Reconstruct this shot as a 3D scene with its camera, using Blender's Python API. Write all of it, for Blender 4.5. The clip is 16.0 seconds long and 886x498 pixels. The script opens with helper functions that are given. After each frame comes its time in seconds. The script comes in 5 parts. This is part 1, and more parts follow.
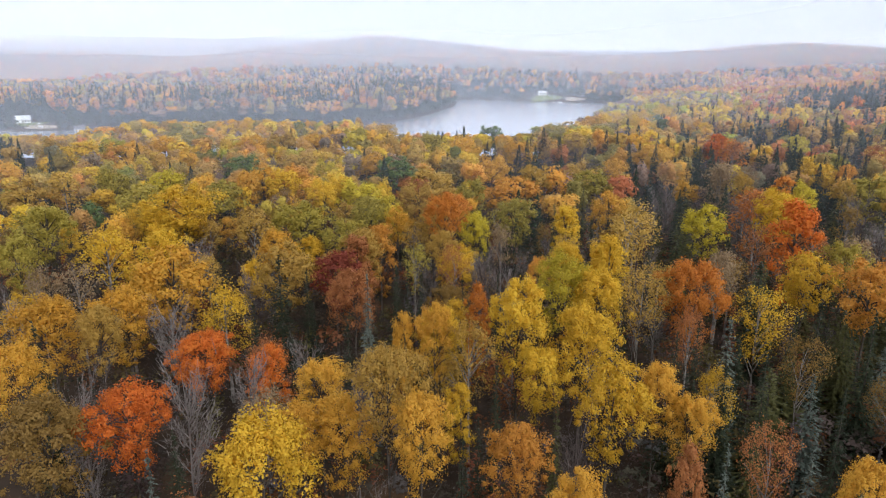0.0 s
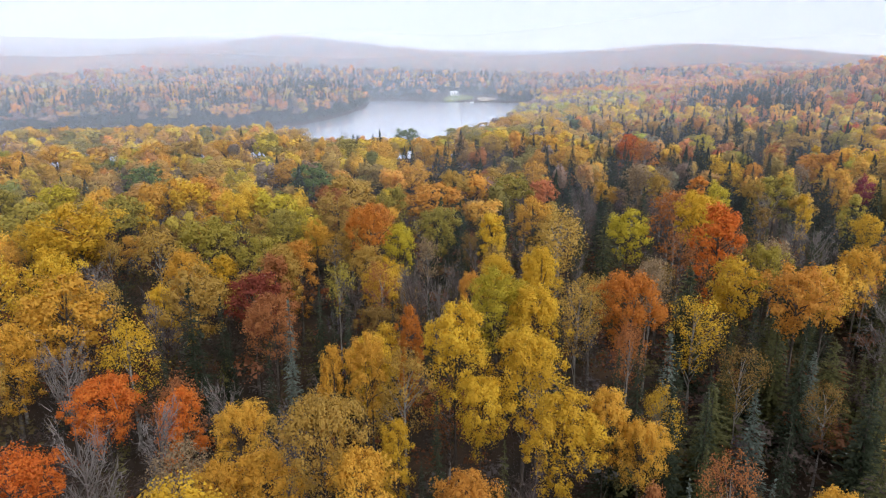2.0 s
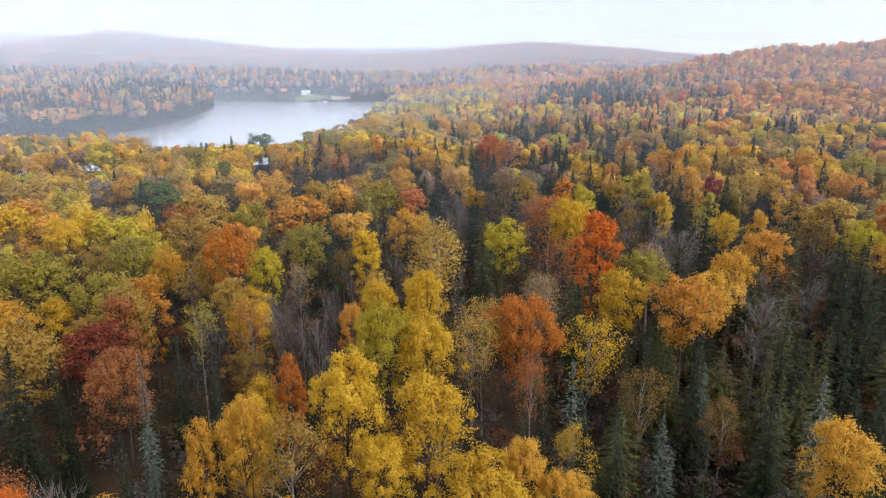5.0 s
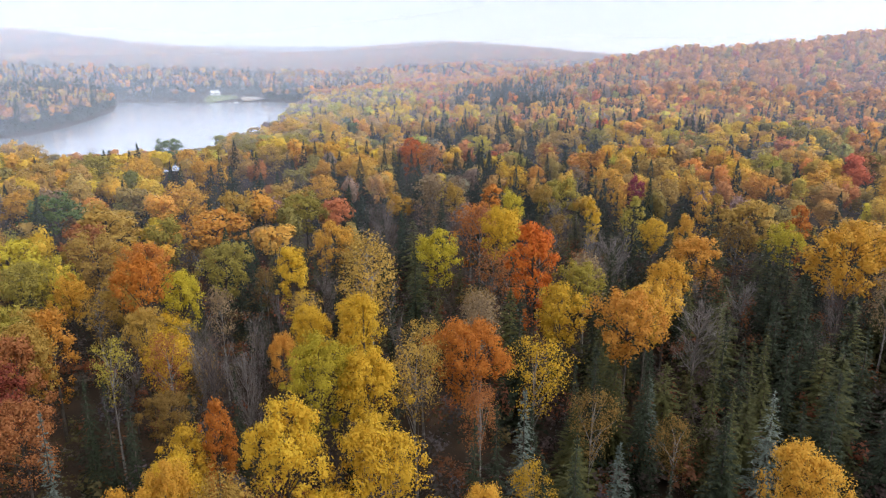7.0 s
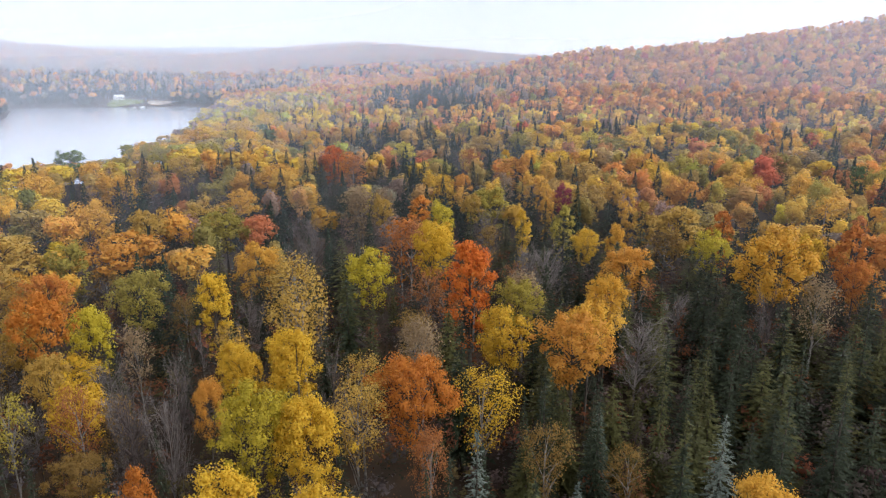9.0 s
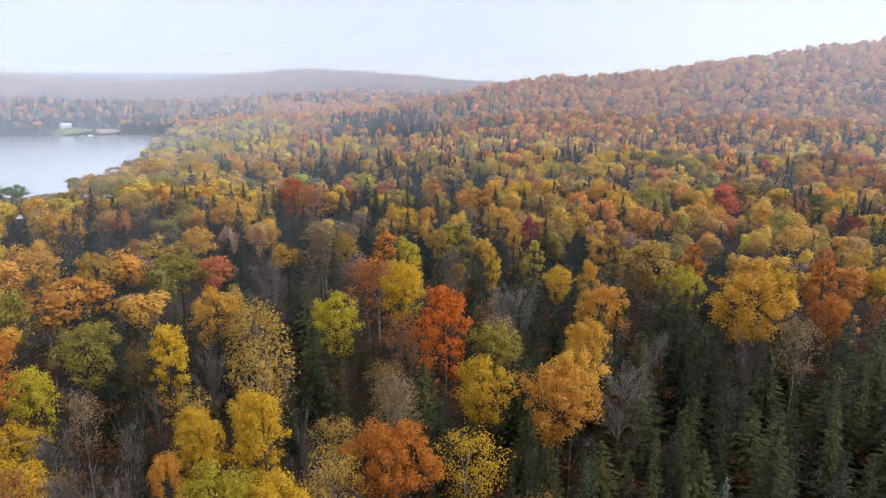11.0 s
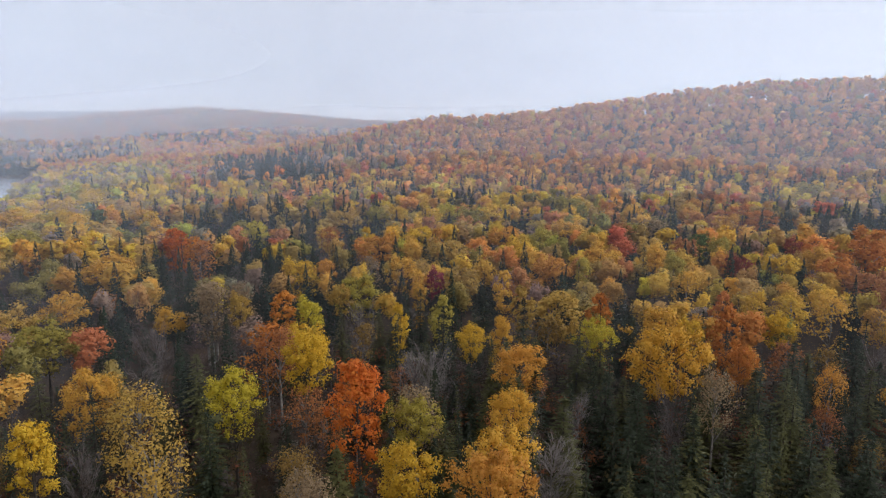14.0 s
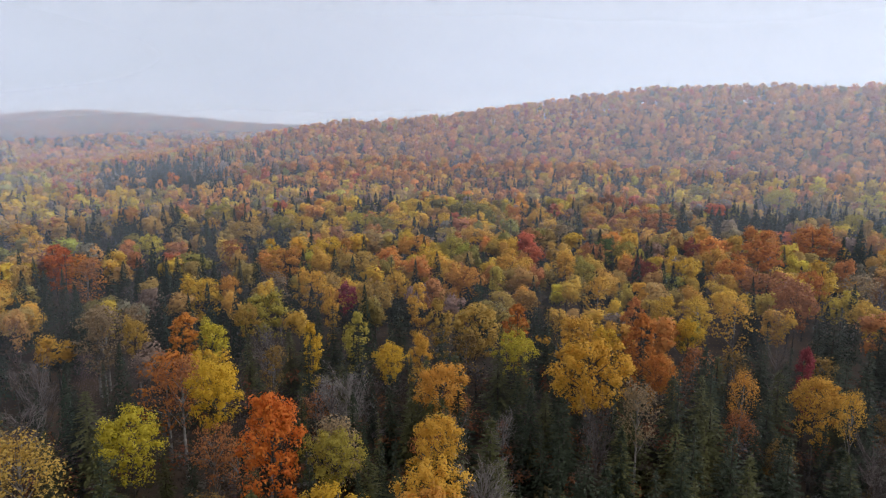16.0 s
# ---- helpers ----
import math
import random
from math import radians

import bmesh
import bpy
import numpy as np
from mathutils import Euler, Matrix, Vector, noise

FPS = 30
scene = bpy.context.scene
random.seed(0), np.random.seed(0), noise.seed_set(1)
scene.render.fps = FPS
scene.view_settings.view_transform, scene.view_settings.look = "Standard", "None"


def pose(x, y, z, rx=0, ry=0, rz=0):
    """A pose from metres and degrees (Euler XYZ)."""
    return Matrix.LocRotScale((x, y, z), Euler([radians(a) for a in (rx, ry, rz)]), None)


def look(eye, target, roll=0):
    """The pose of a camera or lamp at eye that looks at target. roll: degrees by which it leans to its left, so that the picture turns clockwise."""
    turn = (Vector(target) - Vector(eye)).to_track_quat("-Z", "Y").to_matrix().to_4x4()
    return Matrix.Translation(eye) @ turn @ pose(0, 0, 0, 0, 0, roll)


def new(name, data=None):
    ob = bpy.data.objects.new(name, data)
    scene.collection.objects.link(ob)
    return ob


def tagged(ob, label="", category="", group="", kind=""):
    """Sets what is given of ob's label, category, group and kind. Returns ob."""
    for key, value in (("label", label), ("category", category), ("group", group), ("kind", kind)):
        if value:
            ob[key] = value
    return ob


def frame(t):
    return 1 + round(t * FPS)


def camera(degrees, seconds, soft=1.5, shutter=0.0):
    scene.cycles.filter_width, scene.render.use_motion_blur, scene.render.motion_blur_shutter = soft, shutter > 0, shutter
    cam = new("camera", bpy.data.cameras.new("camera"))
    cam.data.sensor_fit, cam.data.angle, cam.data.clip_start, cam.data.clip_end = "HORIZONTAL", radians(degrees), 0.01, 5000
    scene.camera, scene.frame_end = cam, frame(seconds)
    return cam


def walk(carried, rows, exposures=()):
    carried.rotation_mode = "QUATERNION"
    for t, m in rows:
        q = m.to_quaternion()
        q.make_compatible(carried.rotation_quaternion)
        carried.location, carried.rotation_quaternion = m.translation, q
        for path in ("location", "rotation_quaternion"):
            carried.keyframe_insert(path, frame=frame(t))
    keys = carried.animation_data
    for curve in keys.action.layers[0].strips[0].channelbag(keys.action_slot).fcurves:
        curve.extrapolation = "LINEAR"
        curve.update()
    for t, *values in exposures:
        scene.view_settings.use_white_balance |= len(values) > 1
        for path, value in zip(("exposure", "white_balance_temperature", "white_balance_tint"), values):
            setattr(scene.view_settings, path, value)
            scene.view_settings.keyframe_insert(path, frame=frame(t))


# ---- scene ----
# ======== camera ========
cam = camera(65.9, 16.0, soft=1.2)
PATH = [
    (0, (0.00, 0.00, 43.50), (0.000, 9.642, 40.848), 0.09),
    (0.5, (-0.46, 1.26, 43.66), (-0.169, 10.896, 41.016), 0.14),
    (1, (-0.65, 2.63, 43.86), (-0.082, 12.253, 41.212), 0.07),
    (1.5, (-0.83, 3.78, 44.12), (0.043, 13.386, 41.466), -0.03),
    (2, (-1.05, 5.08, 44.29), (0.167, 14.646, 41.634), -0.04),
    (2.5, (-1.23, 6.46, 44.48), (0.335, 15.975, 41.815), -0.02),
    (3, (-1.29, 7.86, 44.69), (0.614, 17.306, 42.013), -0.07),
    (3.5, (-1.38, 9.20, 44.87), (0.869, 18.565, 42.193), -0.10),
    (4, (-1.50, 10.40, 45.13), (1.084, 19.678, 42.447), -0.13),
    (6.5, (-1.82, 16.60, 46.47), (2.195, 25.351, 43.760), 0.08),
    (7, (-1.76, 17.82, 46.80), (2.518, 26.441, 44.083), 0.07),
    (7.5, (-1.70, 18.89, 47.27), (2.826, 27.380, 44.547), 0.06),
    (8, (-1.48, 20.12, 47.68), (3.296, 28.466, 44.948), 0.00),
    (8.5, (-1.27, 21.34, 48.05), (3.754, 29.544, 45.316), -0.02),
    (9, (-1.08, 22.53, 48.46), (4.188, 30.578, 45.747), -0.03),
    (11.5, (0.31, 28.54, 50.38), (6.301, 36.220, 48.105), -0.08),
    (12, (0.56, 29.58, 50.80), (6.765, 37.123, 48.628), -0.07),
    (12.5, (0.98, 30.63, 51.21), (7.392, 38.019, 49.145), -0.05),
    (13, (1.46, 31.90, 51.58), (8.097, 39.109, 49.604), -0.02),
    (13.5, (1.94, 33.08, 51.87), (8.801, 40.105, 49.971), -0.04),
    (14, (2.42, 34.22, 52.20), (9.509, 41.026, 50.338), 0.01),
    (14.5, (3.09, 35.41, 52.48), (10.407, 41.972, 50.645), 0.05),
    (15, (3.71, 36.43, 52.79), (11.264, 42.725, 50.968), 0.04),
    (15.5, (4.03, 37.41, 53.09), (11.816, 43.422, 51.278), 0.06),
    (16, (4.55, 38.39, 53.34), (12.537, 44.128, 51.520), 0.07),
]
walk(cam, [(t, look(eye, target, roll)) for t, eye, target, roll in PATH],
     exposures=[(0, 0.04), (4, 0.08), (9, 0.13), (11.5, -0.12), (12.5, -0.24), (16, -0.42)])

# ======== overcast daylight ========
world = bpy.data.worlds.new("overcast_sky")
scene.world = world
world.use_nodes = True
wn, wl = world.node_tree.nodes, world.node_tree.links
SUN_ELEV, SUN_TURN = radians(42), radians(145)
sky = wn.new("ShaderNodeTexSky")
sky.sky_type, sky.sun_disc = "NISHITA", False
sky.sun_elevation, sky.sun_rotation = SUN_ELEV, SUN_TURN
bg_sky = wn["Background"]
bg_sky.inputs["Strength"].default_value = 0.03
wl.new(sky.outputs[0], bg_sky.inputs["Color"])
bg_cloud = wn.new("ShaderNodeBackground")
bg_cloud.inputs["Color"].default_value = (0.872, 0.872, 0.93, 1)
bg_cloud.inputs["Strength"].default_value = 0.89
both = wn.new("ShaderNodeAddShader")
wl.new(bg_sky.outputs[0], both.inputs[0])
wl.new(bg_cloud.outputs[0], both.inputs[1])
wl.new(both.outputs[0], wn["World Output"].inputs["Surface"])
sun = new("sun", bpy.data.lights.new("sun", "SUN"))
sun.data.energy, sun.data.angle, sun.data.color = 2.45, radians(45), (0.985, 0.98, 0.96)
sun.matrix_world = look((0, 0, 200), (200 * math.sin(SUN_TURN) * -1, 200 * math.cos(SUN_TURN) * -1, 200 - 200 * math.tan(SUN_ELEV)))

# ======== materials ========


def material(name, rough=0.8):
    m = bpy.data.materials.new(name)
    m.use_nodes = True
    b = m.node_tree.nodes["Principled BSDF"]
    b.inputs["Roughness"].default_value = rough
    b.inputs["Specular IOR Level"].default_value = 0.25
    return m, m.node_tree.nodes, m.node_tree.links, b


def ramp(nodes, stops):
    r = nodes.new("ShaderNodeValToRGB")
    r.color_ramp.elements[0].position, r.color_ramp.elements[0].color = stops[0][0], (*stops[0][1], 1)
    r.color_ramp.elements[1].position, r.color_ramp.elements[1].color = stops[-1][0], (*stops[-1][1], 1)
    for at, c in stops[1:-1]:
        e = r.color_ramp.elements.new(at)
        e.color = (*c, 1)
    return r


def leaf_material(name, a, b, c, through_light=0.38):
    """Leaves between three hues, from leaf to leaf and from tree to tree."""
    m, n, l, p = material(name, 0.65)
    geo, info = n.new("ShaderNodeNewGeometry"), n.new("ShaderNodeObjectInfo")
    tex, pos = n.new("ShaderNodeTexNoise"), n.new("ShaderNodeTexCoord")
    tex.inputs["Scale"].default_value = 0.45
    tex.inputs["Detail"].default_value = 3
    l.new(pos.outputs["Object"], tex.inputs["Vector"])
    mix = n.new("ShaderNodeMath")
    mix.operation = "MULTIPLY_ADD"
    l.new(geo.outputs["Random Per Island"], mix.inputs[0])
    mix.inputs[1].default_value = 0.36
    half = n.new("ShaderNodeMath")
    half.operation = "MULTIPLY_ADD"
    l.new(tex.outputs["Fac"], half.inputs[0])
    half.inputs[1].default_value = 0.55
    sub = n.new("ShaderNodeMath")
    sub.operation = "MULTIPLY_ADD"
    l.new(info.outputs["Random"], sub.inputs[0])
    sub.inputs[1].default_value, sub.inputs[2].default_value = 0.36, -0.13
    l.new(sub.outputs[0], half.inputs[2])
    l.new(half.outputs[0], mix.inputs[2])
    r = ramp(n, [(0.0, a), (0.5, b), (1.0, c)])
    l.new(mix.outputs[0], r.inputs["Fac"])
    l.new(r.outputs["Color"], p.inputs["Base Color"])
    tr, add = n.new("ShaderNodeBsdfTranslucent"), n.new("ShaderNodeMixShader")
    l.new(r.outputs["Color"], tr.inputs["Color"])
    add.inputs[0].default_value = through_light
    l.new(p.outputs[0], add.inputs[1])
    l.new(tr.outputs[0], add.inputs[2])
    l.new(add.outputs[0], n["Material Output"].inputs["Surface"])
    return m


LEAF = {
    "yellow": leaf_material("yellow_leaves", (0.41, 0.235, 0.026), (0.67, 0.425, 0.036), (0.79, 0.565, 0.062)),
    "gold": leaf_material("golden_leaves", (0.40, 0.205, 0.032), (0.655, 0.365, 0.048), (0.77, 0.485, 0.078)),
    "ochre": leaf_material("ochre_leaves", (0.300, 0.185, 0.045), (0.490, 0.310, 0.068), (0.610, 0.420, 0.105)),
    "lime": leaf_material("yellow_green_leaves", (0.29, 0.215, 0.024), (0.54, 0.435, 0.040), (0.70, 0.575, 0.060)),
    "olive": leaf_material("olive_green_leaves", (0.21, 0.17, 0.035), (0.37, 0.30, 0.055), (0.51, 0.41, 0.08)),
    "green": leaf_material("green_leaves", (0.067, 0.094, 0.030), (0.125, 0.178, 0.045), (0.230, 0.282, 0.070)),
    "orange": leaf_material("orange_leaves", (0.330, 0.098, 0.021), (0.560, 0.206, 0.032), (0.679, 0.319, 0.056)),
    "red": leaf_material("orange_red_leaves", (0.375, 0.078, 0.018), (0.635, 0.168, 0.027), (0.745, 0.290, 0.045)),
    "amber": leaf_material("orange_gold_leaves", (0.37, 0.16, 0.030), (0.60, 0.285, 0.050), (0.72, 0.40, 0.080)),
    "maroon": leaf_material("dark_red_leaves", (0.15, 0.034, 0.024), (0.29, 0.068, 0.038), (0.42, 0.13, 0.055)),
    "bronze": leaf_material("bronze_leaves", (0.13, 0.078, 0.024), (0.24, 0.145, 0.040), (0.35, 0.22, 0.060)),
    "rust": leaf_material("rust_leaves", (0.211, 0.079, 0.040), (0.384, 0.151, 0.055), (0.518, 0.250, 0.085)),
    "crimson": leaf_material("crimson_leaves", (0.144, 0.021, 0.035), (0.288, 0.041, 0.060), (0.403, 0.094, 0.090)),
    "tan": leaf_material("faded_tan_leaves", (0.167, 0.116, 0.080), (0.295, 0.207, 0.120), (0.424, 0.308, 0.165)),
    "spruce": leaf_material("spruce_needles", (0.010, 0.015, 0.007), (0.022, 0.031, 0.015), (0.050, 0.063, 0.032), 0.1),
    "blue": leaf_material("grey_blue_needles", (0.045, 0.06, 0.048), (0.095, 0.118, 0.098), (0.19, 0.215, 0.185), 0.1),
    "cedar": leaf_material("cedar_foliage", (0.032, 0.034, 0.011), (0.066, 0.067, 0.02), (0.125, 0.12, 0.04), 0.1),
}


def stuff_material():
    """Foliage of many trees; each tree carries its own hue."""
    m, n, l, p = material("woodland_foliage", 0.7)
    at, geo = n.new("ShaderNodeAttribute"), n.new("ShaderNodeNewGeometry")
    at.attribute_name = "hue"
    hsv = n.new("ShaderNodeHueSaturation")
    val = n.new("ShaderNodeMapRange")
    val.inputs["To Min"].default_value, val.inputs["To Max"].default_value = 0.84, 1.13
    l.new(geo.outputs["Random Per Island"], val.inputs["Value"])
    l.new(val.outputs[0], hsv.inputs["Value"])
    l.new(at.outputs["Color"], hsv.inputs["Color"])
    l.new(hsv.outputs[0], p.inputs["Base Color"])
    tr, add = n.new("ShaderNodeBsdfTranslucent"), n.new("ShaderNodeMixShader")
    l.new(hsv.outputs[0], tr.inputs["Color"])
    add.inputs[0].default_value = 0.4
    l.new(p.outputs[0], add.inputs[1])
    l.new(tr.outputs[0], add.inputs[2])
    l.new(add.outputs[0], n["Material Output"].inputs["Surface"])
    return m


def mottled(name, scale, stops, rough=0.9, bump=0.0, by_tree=0.0):
    m, n, l, p = material(name, rough)
    tex, pos = n.new("ShaderNodeTexNoise"), n.new("ShaderNodeTexCoord")
    tex.inputs["Scale"].default_value, tex.inputs["Detail"].default_value = scale, 6
    l.new(pos.outputs["Object"], tex.inputs["Vector"])
    r = ramp(n, stops)
    l.new(tex.outputs["Fac"], r.inputs["Fac"])
    if by_tree:
        info, add = n.new("ShaderNodeObjectInfo"), n.new("ShaderNodeMath")
        add.operation = "MULTIPLY_ADD"
        add.inputs[1].default_value = by_tree
        l.new(info.outputs["Random"], add.inputs[0])
        l.new(tex.outputs["Fac"], add.inputs[2])
        shift = n.new("ShaderNodeMath")
        shift.operation, shift.inputs[1].default_value = "SUBTRACT", by_tree / 2
        l.new(add.outputs[0], shift.inputs[0])
        l.new(shift.outputs[0], r.inputs["Fac"])
    l.new(r.outputs["Color"], p.inputs["Base Color"])
    if bump:
        b = n.new("ShaderNodeBump")
        b.inputs["Strength"].default_value = bump
        l.new(tex.outputs["Fac"], b.inputs["Height"])
        l.new(b.outputs[0], p.inputs["Normal"])
    return m


FOLIAGE = stuff_material()
BARK = mottled("grey_brown_bark", 2.0, [(0.3, (0.045, 0.036, 0.03)), (0.7, (0.11, 0.095, 0.08))], bump=0.4)
PALE_BARK = mottled("pale_birch_bark", 1.5, [(0.35, (0.10, 0.088, 0.078)), (0.6, (0.27, 0.25, 0.23))])
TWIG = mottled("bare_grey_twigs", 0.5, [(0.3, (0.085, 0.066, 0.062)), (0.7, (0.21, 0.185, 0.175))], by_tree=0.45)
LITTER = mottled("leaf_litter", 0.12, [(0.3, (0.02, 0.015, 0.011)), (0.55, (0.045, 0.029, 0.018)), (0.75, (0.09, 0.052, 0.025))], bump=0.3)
GRASS = mottled("shore_lawn", 0.2, [(0.3, (0.10, 0.13, 0.045)), (0.7, (0.21, 0.23, 0.09))])

# ======== land ========
LAKE = [(-700, 300), (-420, 312), (-240, 318), (-150, 316), (-60, 330), (0, 326), (32, 324), (56, 345), (78, 390), (102, 455), (132, 545),
        (165, 640), (196, 715), (165, 752), (110, 770), (62, 800), (20, 818), (4, 812), (16, 772), (9, 690), (-8, 600), (-24, 545),
        (-44, 497), (-85, 478), (-150, 466), (-215, 452), (-265, 436), (-420, 428), (-700, 450)]
# ridges: crest places with their heights, and the spread of the slope
RIDGES = [
    (145, [(46, 640, 36), (52, 640, 41), (56, 640, 47), (60, 640, 53), (64, 640, 59), (68, 640, 64), (75, 640, 65), (82, 640, 64), (90, 640, 64), (102, 640, 63), (120, 640, 55)]),
    (250, [(17, 1300, 34), (20, 1280, 42), (23, 1270, 49), (26, 1270, 53), (30, 1270, 48), (34, 1260, 40), (39, 1260, 30)]),
    (210, [(-12, 1150, 46), (-8, 1150, 57), (-5.4, 1150, 65), (-3, 1150, 61), (0, 1150, 53), (3, 1150, 46), (7, 1180, 40), (11, 1200, 34)]),
    (320, [(-55, 1750, 62), (-35, 1750, 66), (-22, 1750, 72), (-11, 1750, 74), (0, 1900, 70), (12, 2100, 70), (24, 2200, 72)]),
]


# open ground round the cottages: place and breadth
CLEARINGS = [(-290, 470, 22), (-262, 452, 14), (-231, 438, 15), (112, 792, 24), (128, 775, 16), (150, 775, 15), (45, 850, 14)]


def lake_distance(x, y):
    """How far a place lies outside the lake (negative: in it)."""
    x, y = np.asarray(x, float), np.asarray(y, float)
    best, inside = np.full(x.shape, 1e9), np.zeros(x.shape, bool)
    for (ax, ay), (bx, by) in zip(LAKE, LAKE[1:] + LAKE[:1]):
        dx, dy = bx - ax, by - ay
        f = np.clip(((x - ax) * dx + (y - ay) * dy) / (dx * dx + dy * dy), 0, 1)
        best = np.minimum(best, np.hypot(x - ax - f * dx, y - ay - f * dy))
        if dy:
            inside ^= ((ay > y) != (by > y)) & (x < ax + (y - ay) / dy * dx)
    return np.where(inside, -best, best)


def ground(x, y):
    """The height of the land."""
    x, y = np.asarray(x, float), np.asarray(y, float)
    hill = np.zeros(x.shape)
    for spread, crest in RIDGES:
        near, top = np.full(x.shape, 1e9), np.zeros(x.shape)
        places = [(r * math.sin(radians(a)), r * math.cos(radians(a)), h) for a, r, h in crest]
        for (ax, ay, ah), (bx, by, bh) in zip(places, places[1:]):
            dx, dy = bx - ax, by - ay
            f = np.clip(((x - ax) * dx + (y - ay) * dy) / (dx * dx + dy * dy), 0, 1)
            d = np.hypot(x - ax - f * dx, y - ay - f * dy)
            top, near = np.where(d < near, ah + f * (bh - ah), top), np.minimum(d, near)
        hill = np.maximum(hill, top * np.exp(-((near / spread) ** 2)))
    d = lake_distance(x, y)
    swell = 0.7 * np.sin(x * 0.031 + 1) * np.cos(y * 0.027) + 0.4 * np.sin(x * 0.08 - y * 0.06)
    land = (3.0 + swell + hill) * (1 - np.exp(-np.maximum(d, 0) / 14))
    return np.where(d < 0, np.maximum(d * 0.15, -4), land)


def mesh_of(name, verts, faces, mats, normals=None):
    """A mesh from arrays: vertices, and faces that all have as many corners; normals: soft ones, for each vertex."""
    verts, faces = np.asarray(verts, np.float32).reshape(-1, 3), np.asarray(faces, np.int32)
    me = bpy.data.meshes.new(name)
    k = faces.shape[1]
    me.vertices.add(len(verts))
    me.vertices.foreach_set("co", verts.ravel())
    me.loops.add(faces.size)
    me.loops.foreach_set("vertex_index", faces.ravel())
    me.polygons.add(len(faces))
    me.polygons.foreach_set("loop_start", np.arange(0, faces.size, k, dtype=np.int32))
    me.polygons.foreach_set("loop_total", np.full(len(faces), k, np.int32))
    me.update()
    me.validate()
    if normals is not None:
        me.normals_split_custom_set_from_vertices(np.asarray(normals, np.float32))
    for m in mats:
        me.materials.append(m)
    return me


def land_sheet():
    turns = 320
    rings = np.concatenate([np.arange(0, 300, 15.0), np.arange(300, 900, 8.0), np.geomspace(900, 4600, 60)])
    az = np.linspace(0, 2 * math.pi, turns, endpoint=False)
    r, a = np.meshgrid(rings + 0.01, az, indexing="ij")
    x, y = r * np.sin(a), r * np.cos(a)
    v = np.stack([x, y, ground(x, y)], -1).reshape(-1, 3)
    i, j = np.meshgrid(np.arange(len(rings) - 1), np.arange(turns), indexing="ij")
    k = (j + 1) % turns
    f = np.stack([i * turns + j, i * turns + k, (i + 1) * turns + k, (i + 1) * turns + j], -1).reshape(-1, 4)
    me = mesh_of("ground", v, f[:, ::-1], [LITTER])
    me.polygons.foreach_set("use_smooth", np.ones(len(me.polygons), bool))
    tagged(new("ground", me), "brown leaf-littered forest floor under the autumn woods", "ground", kind="structure")


land_sheet()


def lake_sheet():
    m, n, l, p = material("lake_water", 0.2)
    p.inputs["Base Color"].default_value = (0.74, 0.79, 0.87, 1)
    p.inputs["Metallic"].default_value = 0.75
    p.inputs["Specular IOR Level"].default_value = 1.0
    p.inputs["IOR"].default_value = 1.33
    tex, pos, b = n.new("ShaderNodeTexNoise"), n.new("ShaderNodeTexCoord"), n.new("ShaderNodeBump")
    tex.inputs["Scale"].default_value, tex.inputs["Detail"].default_value = 0.8, 4
    l.new(pos.outputs["Object"], tex.inputs["Vector"])
    b.inputs["Strength"].default_value, b.inputs["Distance"].default_value = 0.12, 0.1
    l.new(tex.outputs["Fac"], b.inputs["Height"])
    l.new(b.outputs[0], p.inputs["Normal"])
    bm = bmesh.new()
    # the sheet runs a little under the banks
    corners = [(-720, 285), (-60, 300), (40, 300), (110, 400), (215, 715), (190, 790), (60, 840), (-20, 840), (-30, 640), (-70, 510), (-250, 470), (-720, 480)]
    bm.faces.new([bm.verts.new((x, y, 0)) for x, y in corners])
    me = bpy.data.meshes.new("lake_water")
    bm.to_mesh(me)
    bm.free()
    me.materials.append(m)
    tagged(new("lake_water", me), "calm pale grey lake reflecting the overcast sky", "lake", kind="structure")


lake_sheet()

# ======== trees: shapes ========
rng = np.random.default_rng(7)


def leaf_sprays(centres, normals, sizes, outward):
    """Small three-cornered leaf sprays at the centres, facing along the normals, turned at random.
    Gives their corners, and soft normals between their own and the outward ways."""
    n = len(centres)
    normals = normals / np.maximum(np.linalg.norm(normals, axis=1, keepdims=True), 1e-6)
    side = np.cross(normals, rng.normal(size=(n, 3)))
    side /= np.maximum(np.linalg.norm(side, axis=1, keepdims=True), 1e-6)
    up = np.cross(normals, side)
    ragged = rng.uniform(0.6, 1.2, (n, 3, 1)) * (0.74 * sizes)[:, None, None]
    v = np.stack([up, 0.87 * side - 0.5 * up, -0.87 * side - 0.5 * up], 1) * ragged
    true = np.cross(v[:, 1] - v[:, 0], v[:, 2] - v[:, 0])
    true /= np.maximum(np.linalg.norm(true, axis=1, keepdims=True), 1e-9)
    flip = (true * outward).sum(1) < 0
    v[flip] = v[flip][:, ::-1]
    true[flip] *= -1
    soft = true * 0.42 + outward
    soft /= np.maximum(np.linalg.norm(soft, axis=1, keepdims=True), 1e-6)
    return (v + centres[:, None]).reshape(-1, 3), np.repeat(soft, 3, axis=0)


def needle_sprays(roots, ways, sizes, breadth=0.3):
    """Narrow pointed sprays that start at the roots and run along the ways."""
    n = len(roots)
    ways = ways / np.linalg.norm(ways, axis=1, keepdims=True)
    side = np.cross(ways, np.array([0, 0, 1.0]) + rng.normal(size=(n, 3)) * 0.35)
    side /= np.maximum(np.linalg.norm(side, axis=1, keepdims=True), 1e-6)
    s = sizes[:, None]
    return np.stack([roots - side * s * breadth, roots + side * s * breadth, roots + ways * s], 1).reshape(-1, 3)


